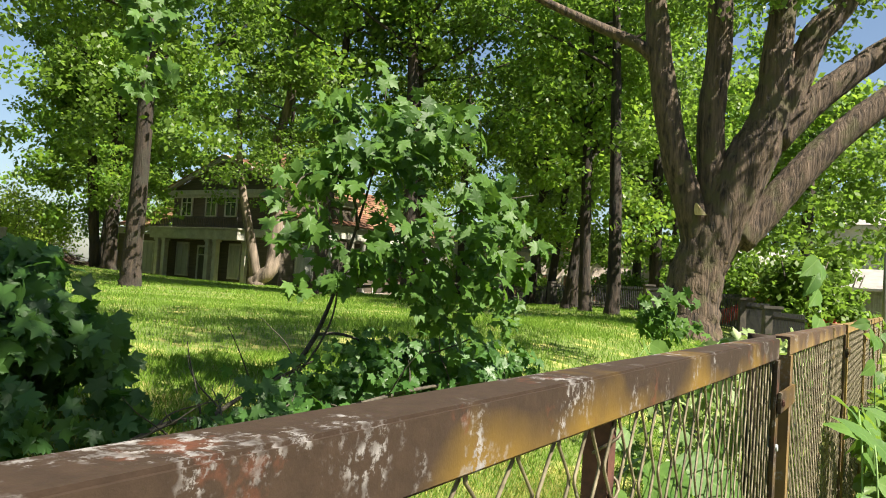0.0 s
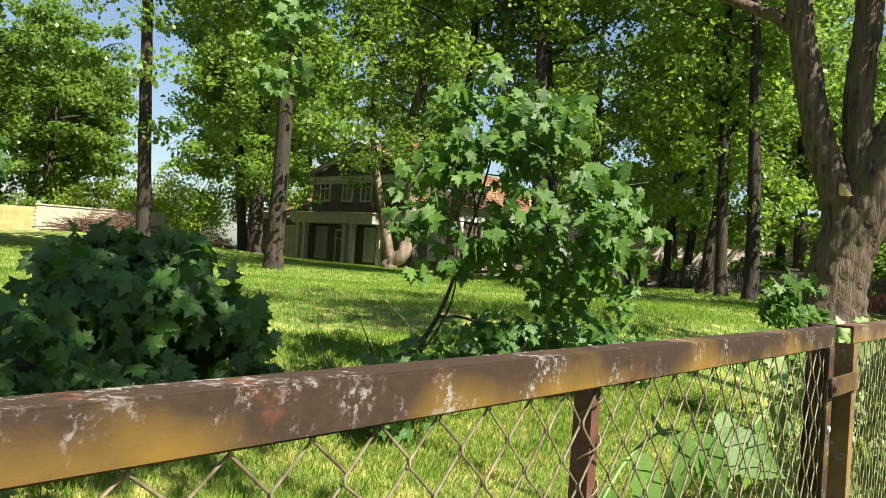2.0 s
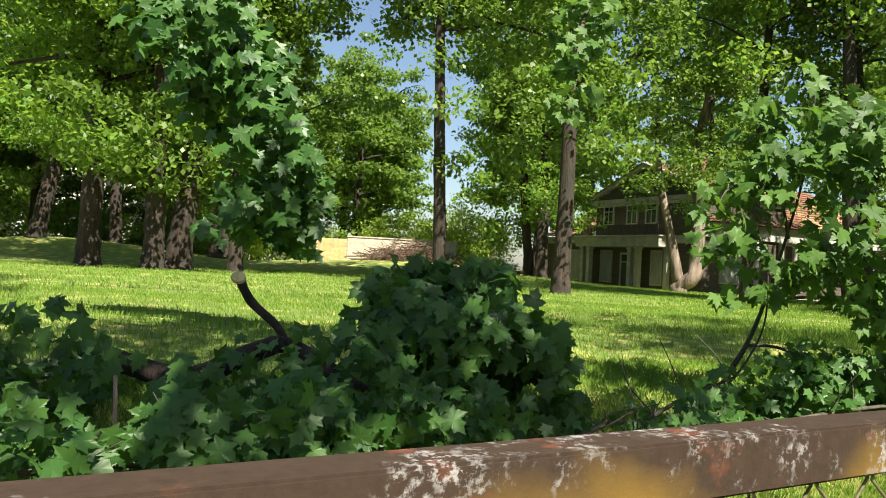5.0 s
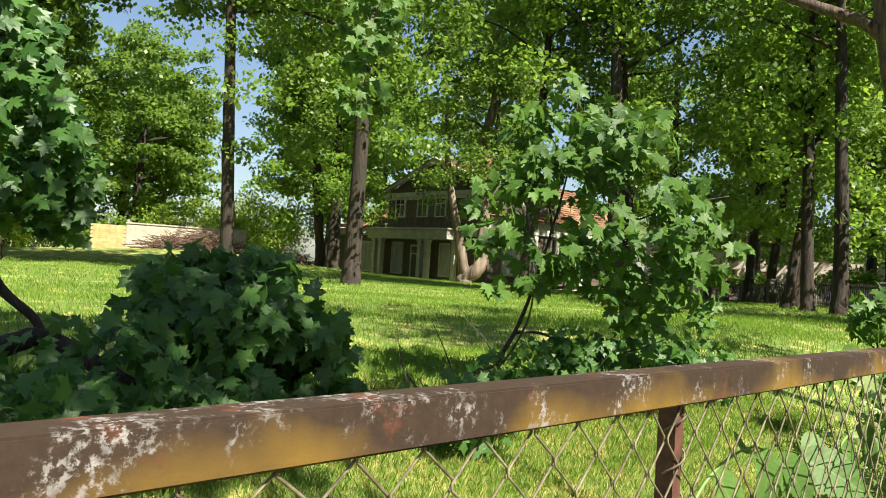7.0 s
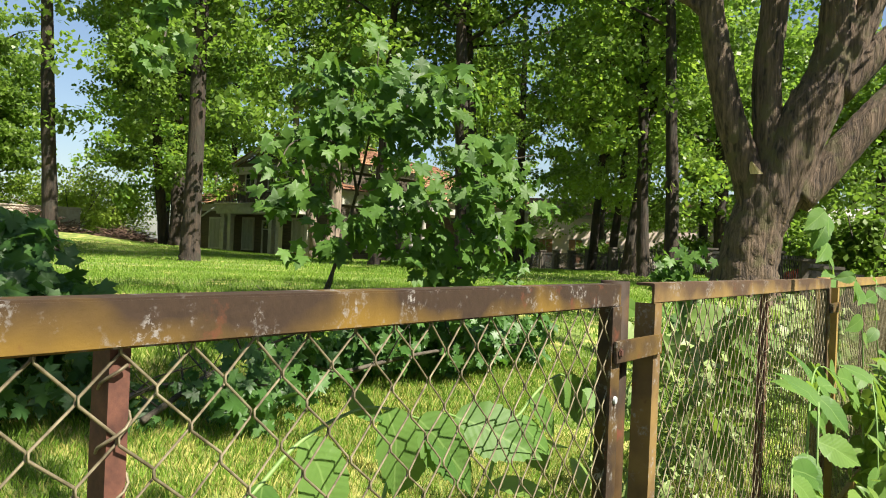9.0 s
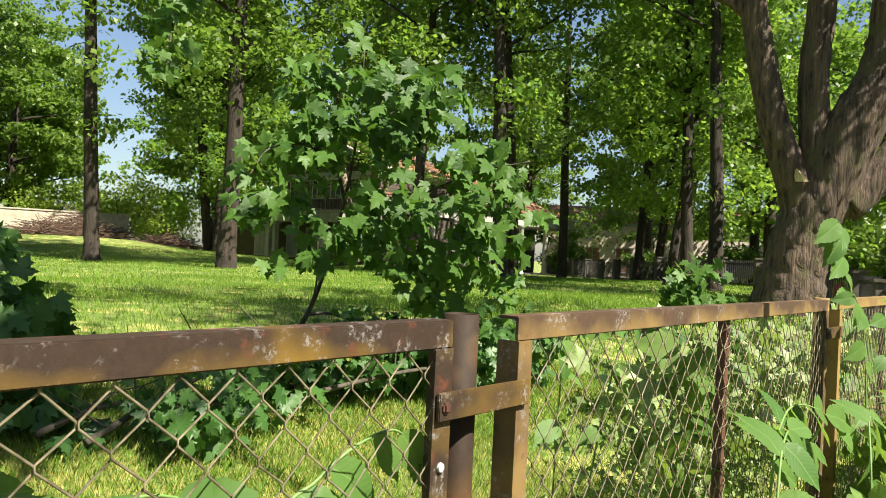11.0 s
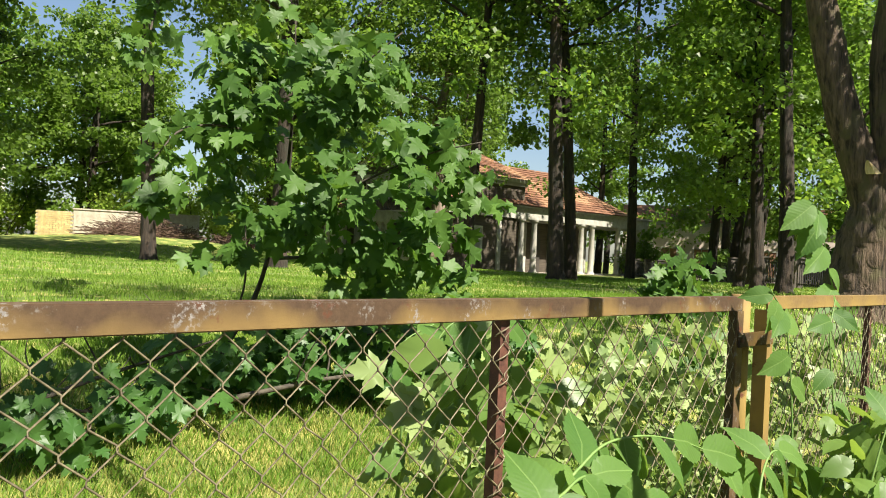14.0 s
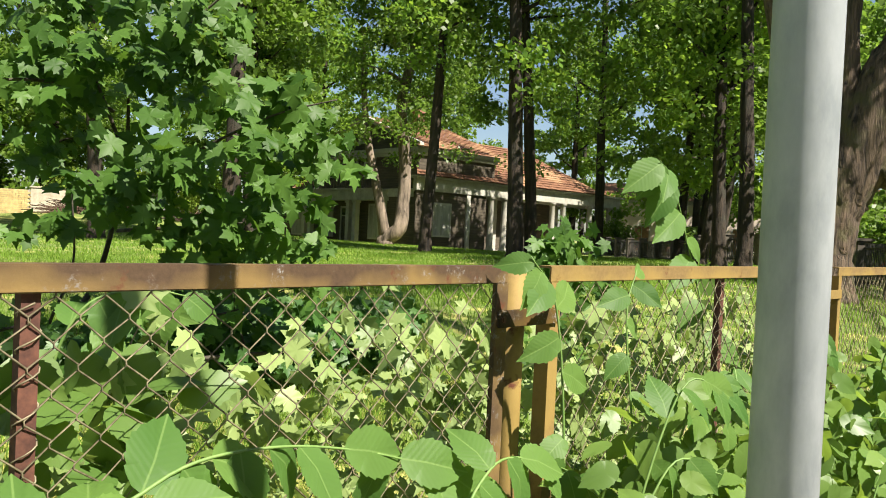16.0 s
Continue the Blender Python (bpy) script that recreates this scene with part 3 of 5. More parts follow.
LOW_BACK = [(1, 55, 14), (7.5, 53, 15), (-5, 62, 15), (-13, 50, 14), (14, 66, 15), (20, 49, 12), (-1, 68, 15)]
for i, (x, y, h) in enumerate(BACK + LOW_BACK):
    tree(x, y, 0.3, (0.01, 0), h, 5.0 if i < len(BACK) else 2.8, 5.2, clumps=120 if i < len(BACK) else 130, per=105 if i < len(BACK) else 140, leaf=0.29, upper=0, leaves=M_CROWN_YEL if i % 3 == 1 and i < len(BACK) else M_CROWN, group="far trees", low_sprays=14,
         label="full green tree at the back of the park")

def great_maple():
    t = thing("old_maple", pose(17.7, 3.9, 0.70), "huge old maple with furrowed bark and spreading stems", "tree")
    b = np.array([17.7, 3.9, 0.70])
    def stem(name, pts, r0, r1, sides=16):
        line = smooth_line(np.array(pts) - b, 7)
        return shape(name, tube(line, np.linspace(r0, r1, len(line)), sides, 0.035), M_BARK_BIG, t, smooth=True)
    trunk = smooth_line(np.array([(17.66, 4.20, 0.4), (17.65, 4.16, 1.07), (17.67, 4.04, 1.82), (17.71, 3.86, 2.5), (17.84, 3.51, 3.2), (18.01, 3.09, 4.57), (18.17, 2.7, 5.5), (18.22, 2.54, 6.4), (18.2, 2.5, 7.4)]) - b, 6)
    shape("trunk", tube(trunk, np.interp(np.linspace(0, 1, len(trunk)), [0, 0.08, 0.2, 0.4, 0.55, 0.68, 0.78, 0.9, 1], [0.90, 0.76, 0.66, 0.62, 0.62, 0.58, 0.48, 0.40, 0.36]), 28, 0.035), M_BARK_BIG, t, smooth=True)
    stem("stem", [(17.62, 3.95, 2.6), (17.44, 4.18, 3.55), (17.15, 4.56, 4.87), (16.85, 4.9, 6.86), (16.67, 5.07, 8.47), (16.46, 5.26, 10.47)], 0.40, 0.22)
    stem("stem", [(18.1, 2.85, 5.1), (18.22, 2.55, 6.37), (18.2, 2.52, 7.31), (18.18, 2.42, 8.66), (18.05, 2.46, 10.82)], 0.42, 0.26)
    stem("stem", [(18.2, 2.62, 5.4), (18.5, 2.04, 6.94), (18.63, 1.72, 7.91), (18.94, 1.1, 8.76), (19.22, 0.46, 10.56)], 0.40, 0.24)
    stem("stem", [(18.25, 2.5, 5.3), (18.71, 1.72, 6.29), (19.07, 1.04, 6.95), (19.48, 0.27, 7.64), (20.16, -1.01, 8.65)], 0.36, 0.24)
    stem("mossy_stem", [(17.95, 3.2, 2.9), (18.25, 2.75, 3.45), (18.58, 2.12, 4.31), (18.98, 1.34, 5.31), (19.56, 0.23, 6.43), (20.25, -1.05, 7.44)], 0.42, 0.28)
    stem("stem", [(17.75, 3.7, 3.2), (17.7, 3.8, 4.51), (17.65, 3.85, 5.86), (17.65, 3.74, 7.21), (17.57, 3.75, 8.56), (17.41, 3.85, 10.57)], 0.34, 0.28)
    stem("limb", [(16.9, 4.85, 6.8), (16.58, 5.33, 7.34), (16.08, 6.16, 7.71), (15.55, 7.05, 8.11), (14.9, 8.12, 8.64)], 0.17, 0.08, 10)
    bm = bmesh.new()
    bmesh.ops.create_cone(bm, cap_ends=True, segments=9, radius1=0.13, radius2=0.07, depth=0.22, matrix=Matrix.Translation(Vector((17.14, 3.95, 3.5)) - Vector(b)) @ pose(0, 0, 0, -18, -14, 0))
    for v in bm.verts:
        v.co += Vector(rng.normal(size=3) * 0.035)
    part("broken_stub", bm, M_CUT, t, "splintered pale broken branch stub")
    c = rng.normal(size=(115, 3))
    c /= np.linalg.norm(c, axis=1)[:, None]
    c = np.array([0.4, -1.8, 10.6]) + c * rng.uniform(0.5, 1, 115)[:, None] * np.array([5.6, 5.0, 3.8])
    hang = np.column_stack([rng.uniform(1.5, 4.5, 34), rng.uniform(-4.5, -0.6, 34), rng.uniform(2.0, 5.5, 34)])
    shape("crown", crown_leaves(np.concatenate([c, hang]), rng.uniform(0.7, 1.2, 149), 110, 0.16, KITE, 0.34), M_CROWN, t)


great_maple()


# ---- the old villa ----
villa = thing("villa", pose(31.26, 29.05, 0.0, 0, 0, math.degrees(math.atan2(-0.07, 0.9976))), "abandoned two-storey wooden villa with tiled roofs and white columns", "house")


def vpart(name, bm, mat, label="", parent=None):
    return part(name, bm, mat, parent or villa, label)


def boards(x0, x1, y, z0, z1, out, along="x"):
    """Lapped siding boards on one face, each with its own lower edge."""
    bm = bmesh.new()
    n = int((z1 - z0) / 0.17)
    for i in range(n):
        a, b = z0 + (z1 - z0) * i / n, z0 + (z1 - z0) * (i + 1) / n
        o = 0.02 + 0.004 * (i % 3)
        lo, hi = ((x0, min(y, y + out * o), a), (x1, max(y, y + out * o), b - 0.012))
        if along == "y":
            lo, hi = ((lo[1], lo[0], lo[2]), (hi[1], hi[0], hi[2]))
        box(bm, lo, hi)
    return bm


vpart("plinth", boxes(((-0.05, -0.05, -0.2), (16.2, 12, 0.42)), bevel=0.02), M_STONE)
vpart("wall", boxes(((0, 0, 0.42), (5.4, 14.6, 3.7))), M_WALL)
vpart("rear_wall", boxes(((5.4, 1.7, 0.42), (14.2, 12, 3.7))), M_WALL)
vpart("siding", boards(0, 5.4, 0, 0.45, 3.6, -1), M_WALL)
vpart("siding", boards(0, 14.6, 0, 0.45, 3.6, -1, "y"), M_WALL)
vpart("siding", boards(5.4, 14.2, 1.7, 0.45, 3.6, -1), M_WALL)
vpart("upper_wall", boxes(((0.1, 0.0, 3.7), (6.0, 9.4, 5.75))), M_WALL)
vpart("siding", boards(0, 9.4, 0.1, 3.9, 5.6, -1, "y"), M_WALL)
vpart("siding", boards(0.1, 6.0, 0.0, 3.9, 5.6, -1), M_WALL)
vpart("frieze", boxes(((-0.12, -0.16, 3.66), (18.7, 0.16, 4.32)), ((-0.12, 0.16, 3.3), (0.12, 14.7, 3.75)), ((18.4, 0.16, 3.66), (18.7, 10, 4.32)), bevel=0.02), M_WHITE)
vpart("cornice", boxes(((-0.3, -0.38, 4.32), (18.9, 0.3, 4.46)), bevel=0.03), M_WHITE)
vpart("upper_cornice", boxes(((-0.28, -0.28, 5.72), (6.2, 9.7, 5.98)), ((-0.18, -0.18, 5.55), (6.1, 9.6, 5.72)), bevel=0.03), M_WHITE)
vpart("gable", prism([(-0.1, 5.98), (9.5, 5.98), (4.7, 7.75)], "x", -0.02, 0.3), M_WALL)
for s in (1, -1):
    y0, y1 = (4.7, -0.45) if s > 0 else (4.7, 9.85)
    vpart("gable_trim", prism([(y0, 7.78), (y1, 5.96), (y1, 6.18), (y0, 8.02)], "x", -0.3, 0.0), M_WHITE)


def tiled(bm_pts, courses):
    """A roof slope of overlapping tile courses; corners: eave a, eave b, ridge b, ridge a."""
    a, b, c, d = [Vector(p) for p in bm_pts]
    up = (b - a).cross(d - a).normalized()
    if up.z < 0:
        up = -up
    bm = bmesh.new()
    for i in range(courses):
        s, e = i / courses, (i + 1.25) / courses
        lo0, lo1, hi0, hi1 = a.lerp(d, s), b.lerp(c, s), a.lerp(d, min(e, 1)), b.lerp(c, min(e, 1))
        n = max(2, int((lo1 - lo0).length / 0.32))
        for k in range(n):
            j = rng.uniform(0.03, 0.055)
            p = [lo0.lerp(lo1, k / n) + up * j, lo0.lerp(lo1, (k + 0.96) / n) + up * j, hi0.lerp(hi1, (k + 0.96) / n), hi0.lerp(hi1, k / n)]
            vs = [bm.verts.new(q) for q in p] + [bm.verts.new(q - up * 0.03) for q in p[:2]]
            bm.faces.new(vs[:4])
            bm.faces.new((vs[0], vs[4], vs[5], vs[1]))
    return bm


low = 4.46
vpart("roof", prism([(-0.4, low - 0.02), (4.0, 7.22), (8.4, low - 0.02)], "x", 5.9, 12.6), M_TILE)
vpart("roof_tiles", tiled([(-0.45, -0.5, low), (16.4, -0.5, low), (12.6, 4.0, 7.3), (3.2, 4.0, 7.3)], 17), M_TILE, "sun-bleached orange tiles, darkened for tree shade")
vpart("roof_tiles", tiled([(16.4, -0.5, low), (16.4, 8.5, low), (12.6, 4.0, 7.3), (12.6, 4.0, 7.3)], 17), M_TILE, "sun-bleached orange tiles, darkened for tree shade")
vpart("roof_tiles", tiled([(-0.4, -0.5, 5.99), (6.3, -0.5, 5.99), (6.3, 4.7, 8.0), (-0.4, 4.7, 8.0)], 15), M_TILE)
vpart("roof_tiles", tiled([(-0.4, 9.9, 5.99), (6.3, 9.9, 5.99), (6.3, 4.7, 8.0), (-0.4, 4.7, 8.0)], 15), M_TILE)
vpart("wing_roof", tiled([(-0.4, 9.8, 3.78), (-0.4, 15.0, 3.78), (3.0, 13.5, 5.4), (3.0, 9.8, 5.4)], 10), M_TILE)
vpart("porch_ceiling", boxes(((5.4, 0.16, 3.62), (18.4, 8, 3.72))), M_WHITE)
vpart("porch_floor", boxes(((5.3, -0.3, 0.15), (18.8, 8, 0.5)), bevel=0.02), M_STONE)
chimney = vpart("chimney", boxes(((3.0, 3.6, 7.0), (3.5, 4.1, 8.7)), ((2.94, 3.54, 8.5), (3.56, 4.16, 8.62)), bevel=0.01), M_BRICK)


def column(x, y, z0, z1, r=0.19, square=False):
    bm = bmesh.new()
    if square:
        box(bm, (x - r, y - r, z0), (x + r, y + r, z1), 0.01)
        box(bm, (x - r - 0.05, y - r - 0.05, z1 - 0.14), (x + r + 0.05, y + r + 0.05, z1 - 0.01), 0.01)
        return vpart("pillar", bm, M_WHITE)
    prof = [(1.45, 0), (1.45, 0.07), (1.25, 0.12), (1.08, 0.18), (1.0, 0.25), (0.98, 0.45), (0.84, 0.93), (0.95, 0.94), (1.2, 0.965), (1.3, 0.97), (1.3, 1.0)]
    h = z1 - z0
    rings = []
    for k, (m, s) in enumerate(prof):
        z = z0 + (s if s < 0.3 else s * h) if k < 5 else z0 + s * h
        rings.append([bm.verts.new((x + r * m * math.cos(q * math.tau / 14), y + r * m * math.sin(q * math.tau / 14), z)) for q in range(14)])
    for a, b in zip(rings, rings[1:]):
        for q in range(14):
            bm.faces.new((a[q], a[(q + 1) % 14], b[(q + 1) % 14], b[q]))
    return part("column", bm, M_WHITE, villa, smooth=True)


for x in (5.85, 7.0, 11.5, 12.6, 15.4, 17.6, 18.3):
    column(x, 0.0, 0.48, 3.66)
for x in (3.9, 7.9, 10.3, 13.9):
    y = -0.06 if x < 5 else 1.62
    vpart("pilaster", boxes(((x - 0.16, y - 0.06, 0.45), (x + 0.16, y + 0.05, 3.62)), bevel=0.012), M_WHITE)
for x in (9.0, 11.0):
    vpart("porch_door", boxes(((x - 0.4, 1.58, 0.5), (x + 0.4, 1.68, 2.6)), bevel=0.01), M_DOOR)
for y in (9.5, 8.85, 4.95, 4.3, 2.6):
    column(-0.75 if y > 4 else -0.1, y, 0.3, 3.06, 0.15, True)
vpart("balcony", boxes(((-1.05, 2.3, 3.06), (0.05, 10.0, 3.62)), ((-1.15, 2.2, 3.62), (0.05, 10.1, 3.72)), bevel=0.02), M_WHITE)
vpart("porch_step", boxes(((-1.2, 2.3, -0.1), (0.0, 10.0, 0.3)), bevel=0.02), M_STONE)
railing = [((-1.05, 2.4, 4.28), (-0.98, 9.9, 4.34)), ((-1.04, 2.4, 3.8), (-0.99, 9.9, 3.84))] + [((-1.035, 2.4 + 0.15 * i, 3.72), (-1.0, 2.43 + 0.15 * i, 4.28)) for i in range(51)]
vpart("balcony_railing", boxes(*railing), M_IRON)


def window(x, y, z0, z1, w, face, boarded=False):
    """face 'front' looks along -x, 'side' along -y."""
    def at(a0, a1, d0, d1, b0, b1):
        return ((x + d0, y + a0, b0), (x + d1, y + a1, b1)) if face == "front" else ((x + a0, y + d0, b0), (x + a1, y + d1, b1))
    h = w / 2
    fr = part("window", boxes(at(-h - 0.1, -h, -0.09, 0.02, z0 - 0.1, z1 + 0.12), at(h, h + 0.1, -0.09, 0.02, z0 - 0.1, z1 + 0.12),
                              at(-h, h, -0.09, 0.02, z1, z1 + 0.12), at(-h - 0.06, h + 0.06, -0.13, 0.02, z0 - 0.1, z0), bevel=0.01), M_WHITE, villa)
    if boarded:
        for k in range(2):
            a = -h + w * k / 2
            part("shutter_board", boxes(at(a + 0.01, a + w / 2 - 0.01, -0.08, -0.045, z0, z1), bevel=0.008), M_SHUT, fr, "grey-white closed shutter")
    else:
        part("pane", boxes(at(-h, h, -0.042, -0.03, z0, z1)), M_GLASS, fr, "dark glass")
        zc = z0 + (z1 - z0) * 0.66
        part("glazing_bar", boxes(at(-0.03, 0.03, -0.075, -0.043, z0, z1), at(-h, -0.03, -0.075, -0.043, zc, zc + 0.05), at(0.03, h, -0.075, -0.043, zc, zc + 0.05)), M_WHITE, fr)
    return fr


for y in (4.2, 5.9, 8.1):
    window(0.06, y, 4.5, 5.62, 0.82, "front")
for y, w in ((8.05, 0.95), (3.5, 0.8), (11.4, 1.05)):
    window(-0.02, y, 0.98, 2.78, w, "front", True)
window(1.85, -0.02, 1.28, 2.95, 1.25, "side", True)
bm = bmesh.new()
bmesh.ops.create_cone(bm, cap_ends=True, segments=20, radius1=0.55, radius2=0.55, depth=0.1, matrix=pose(-0.05, 4.7, 6.35, 0, 90, 0))
bmesh.ops.bisect_plane(bm, geom=bm.verts[:] + bm.edges[:] + bm.faces[:], plane_co=(0, 0, 6.35), plane_no=(0, 0, -1), clear_outer=True)
vpart("gable_window", bm, M_WHITE, "white half-round window in the gable")
door = vpart("door", boxes(((-0.06, 5.86, 0.35), (-0.02, 6.6, 2.15)), bevel=0.01), M_DOOR, "dark front door")
part("door_frame", boxes(((-0.1, 5.74, 0.35), (-0.01, 5.86, 2.75)), ((-0.1, 6.6, 0.35), (-0.01, 6.72, 2.75)), ((-0.1, 5.86, 2.62), (-0.01, 6.6, 2.75)), ((-0.1, 5.86, 2.15), (-0.01, 6.6, 2.22)), bevel=0.01), M_WHITE, door)
part("transom_pane", boxes(((-0.05, 5.86, 2.22), (-0.035, 6.6, 2.62))), M_GLASS, door)
shape("drainpipe", tube([(-0.9, 10.1, 3.5), (-1.0, 10.6, 3.3), (-1.2, 11.6, 2.75)], [0.05] * 3, 8), M_ZINC, villa, "broken zinc downpipe")


# ---- leafy things near the fence ----
def leaf_mesh(name, kind, mat, droop):
    v, t = kind
    v = v.copy()
    v[:, 2] += -droop * v[:, 1] ** 2 + 0.02 * np.sin(v[:, 1] * 9) * np.abs(v[:, 0])
    return raw_mesh(name, v, t, mat, True)


MAPLE_ONES = [leaf_mesh("leaf", MAPLE, M_MAPLE_ONE, d) for d in (0.05, 0.2, 0.35)]
ELM_ONES = [leaf_mesh("leaf", OVATE, M_ELM_ONE, d) for d in (0.05, 0.15, 0.28)]


def single_leaf(mesh, place, turn, size, parent):
    """One leaf as a part: turn holds its side, tip and face directions."""
    ob = new("leaf", mesh)
    m = Matrix([[*row] for row in np.asarray(turn).T]).to_4x4()
    ob.matrix_world = Matrix.Translation(Vector(place) - parent.location) @ m @ Matrix.Diagonal((size, size, size, 1))
    ob.parent = parent
    return ob


def tufts(blobs, counts, each=14, r=0.17):
    """Leaves in small bunches at twig ends, the bunches spread through the blobs."""
    c = in_blobs(blobs, [max(1, n // each) for n in counts])
    d = rng.normal(size=(len(c) * each, 3))
    d /= np.linalg.norm(d, axis=1)[:, None]
    d *= (rng.uniform(0, 1, len(d)) ** 0.5)[:, None] * r
    return np.repeat(c, each, axis=0) + d * np.array([1, 1, 0.8])


def in_blobs(blobs, counts):
    out = []
    for (cx, cy, cz, rx, ry, rz), n in zip(blobs, counts):
        d = rng.normal(size=(n, 3))
        d /= np.linalg.norm(d, axis=1)[:, None]
        d *= (rng.uniform(0, 1, n) ** 0.42)[:, None]
        out.append(np.array([cx, cy, cz]) + d * np.array([rx, ry, rz]))
    return np.concatenate(out)


def facing(n, toward=(-0.35, -0.95, 0.3), droop=0.75):
    """Leaf frames that hang and show their faces towards one side, with scatter."""
    f = np.array(toward) + rng.normal(size=(n, 3)) * 0.62 + np.array([0, 0, 0.35])
    f /= np.linalg.norm(f, axis=1)[:, None]
    tip = np.array([0, 0, -droop]) + rng.normal(size=(n, 3)) * 0.45
    tip -= f * (tip * f).sum(1)[:, None]
    tip /= np.linalg.norm(tip, axis=1)[:, None]
    return np.stack([np.cross(tip, f), tip, f], 1)


def maple_sapling():
    b = Vector((2.80, 3.80, float(ground_z(2.8, 3.8))))
    t = thing("maple_sapling", Matrix.Translation(b), "leaning young maple with large drooping green leaves", "tree")
    o = np.array(b)
    lines = [
        [(2.80, 3.80, 0.45), (2.92, 3.74, 0.72), (3.04, 3.70, 0.92), (3.10, 3.60, 1.25), (3.10, 3.42, 1.8), (2.98, 3.2, 2.3), (2.9, 3.1, 2.8)],
        [(3.04, 3.70, 0.92), (3.14, 3.5, 0.93), (3.3, 3.17, 0.82), (3.5, 2.9, 0.84), (3.7, 2.6, 1.0)],
        [(3.1, 3.5, 1.5), (3.3, 3.1, 1.75), (3.55, 2.6, 2.0), (3.75, 2.25, 2.1)],
        [(3.08, 3.4, 1.75), (2.9, 3.35, 2.1), (2.75, 3.35, 2.4)],
        [(3.12, 3.55, 1.3), (3.35, 3.0, 1.35), (3.55, 2.6, 1.4)],
        [(3.0, 3.25, 2.2), (3.2, 2.9, 2.5), (3.35, 2.6, 2.75)],
        [(2.98, 3.35, 2.0), (2.65, 3.3, 2.1), (2.3, 3.3, 2.05), (2.1, 3.25, 1.85)],
        [(2.80, 3.82, 0.5), (2.72, 3.5, 0.75), (2.78, 3.35, 1.1), (2.74, 3.3, 1.5)],
    ]
    for k, pts in enumerate(lines):
        ln = smooth_line(np.array(pts) - o, 5)
        r0 = 0.026 if k == 0 else 0.013
        shape("stem" if k == 0 else "twig", tube(ln, np.linspace(r0, 0.004, len(ln)), 8, 0.06), M_TWIG, t, smooth=True)
    blobs = [(2.90, 3.15, 2.50, 0.42, 0.42, 0.42), (3.30, 2.80, 1.95, 0.60, 0.56, 0.48), (3.62, 2.38, 1.80, 0.36, 0.36, 0.38), (3.25, 2.90, 1.35, 0.40, 0.40, 0.30),
             (2.80, 3.30, 1.95, 0.34, 0.32, 0.42), (3.55, 2.60, 1.15, 0.40, 0.38, 0.30), (3.15, 2.8, 2.45, 0.38, 0.38, 0.32), (2.70, 3.36, 1.45, 0.20, 0.2, 0.26), (2.62, 3.3, 2.25, 0.28, 0.3, 0.4), (3.0, 3.05, 1.65, 0.34, 0.34, 0.4), (2.3, 3.3, 1.95, 0.26, 0.2, 0.24), (2.12, 3.25, 1.6, 0.2, 0.18, 0.18)]
    p = tufts(blobs, [120, 170, 90, 70, 80, 90, 80, 26, 60, 70, 36, 18], 6, 0.16)
    p = p[rng.permutation(len(p))]
    turns = facing(len(p))
    sizes = rng.uniform(0.075, 0.155, len(p))
    for i in range(290):
        single_leaf(MAPLE_ONES[i % 3], p[i], turns[i], sizes[i], t)
    v, f = scatter(MAPLE, p[290:] - o, sizes[290:], turns[290:])
    tagged(shape("foliage", (v, f), M_MAPLE, t), kind="stuff")


maple_sapling()


def maple_brush():
    """Felled maple boughs lying along the fence, still in leaf."""
    b = Vector((0.7, 4.0, float(ground_z(0.7, 4.0))))
    t = thing("maple_bush", Matrix.Translation(b), "dense dark green maple bush in shade behind the fence", "bush")
    o = np.array(b)
    for k in range(9):
        a = k * 0.7
        pts = np.array([(0.7, 4.0, b.z - 0.05), (0.7 + 0.2 * math.cos(a), 4.0 + 0.15 * math.sin(a), b.z + 0.3), (0.65 + 0.4 * math.cos(a), 4.0 + 0.3 * math.sin(a), b.z + 0.35 + 0.03 * k)])
        ln = smooth_line(pts - o, 5)
        shape("stem", tube(ln, np.linspace(0.014, 0.004, len(ln)), 6, 0.05), M_TWIG, t, smooth=True)
    blobs = [(0.64, 4.02, 0.93, 0.56, 0.42, 0.36)]
    for k in range(34):
        a, e = k * 2.4, math.asin(0.05 + 0.9 * ((k * 0.618) % 1))
        q = rng.uniform(0.75, 1.12)
        blobs.append((0.64 + 0.66 * q * math.cos(a) * math.cos(e), 4.0 + 0.5 * q * math.sin(a) * math.cos(e), 0.80 + 0.66 * q * math.sin(e), *rng.uniform(0.12, 0.24, 3)))
    p = tufts(blobs, [420] + [34] * 34, 8, 0.15)
    p[:, 2] = np.maximum(p[:, 2], 0.5)
    p = p[rng.permutation(len(p))]
    turns, sizes = facing(len(p)), rng.uniform(0.075, 0.15, len(p))
    for i in range(220):
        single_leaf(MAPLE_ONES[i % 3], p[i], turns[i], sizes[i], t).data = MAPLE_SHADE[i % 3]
    tagged(shape("foliage", scatter(MAPLE, p[220:] - o, sizes[220:], turns[220:]), M_MAPLE_SHADE, t), kind="stuff")


# shade-toned copy of the single maple leaf
M_MAPLE_SHADE_ONE = leaf_mat("shaded_maple_leaf_single", (0.020, 0.068, 0.014), (0.075, 0.155, 0.034), (0.15, 0.34, 0.035), 0.30, 0.44, True, sheen=0.35)
MAPLE_SHADE = [leaf_mesh("leaf", MAPLE, M_MAPLE_SHADE_ONE, d) for d in (0.05, 0.2, 0.35)]
maple_brush()


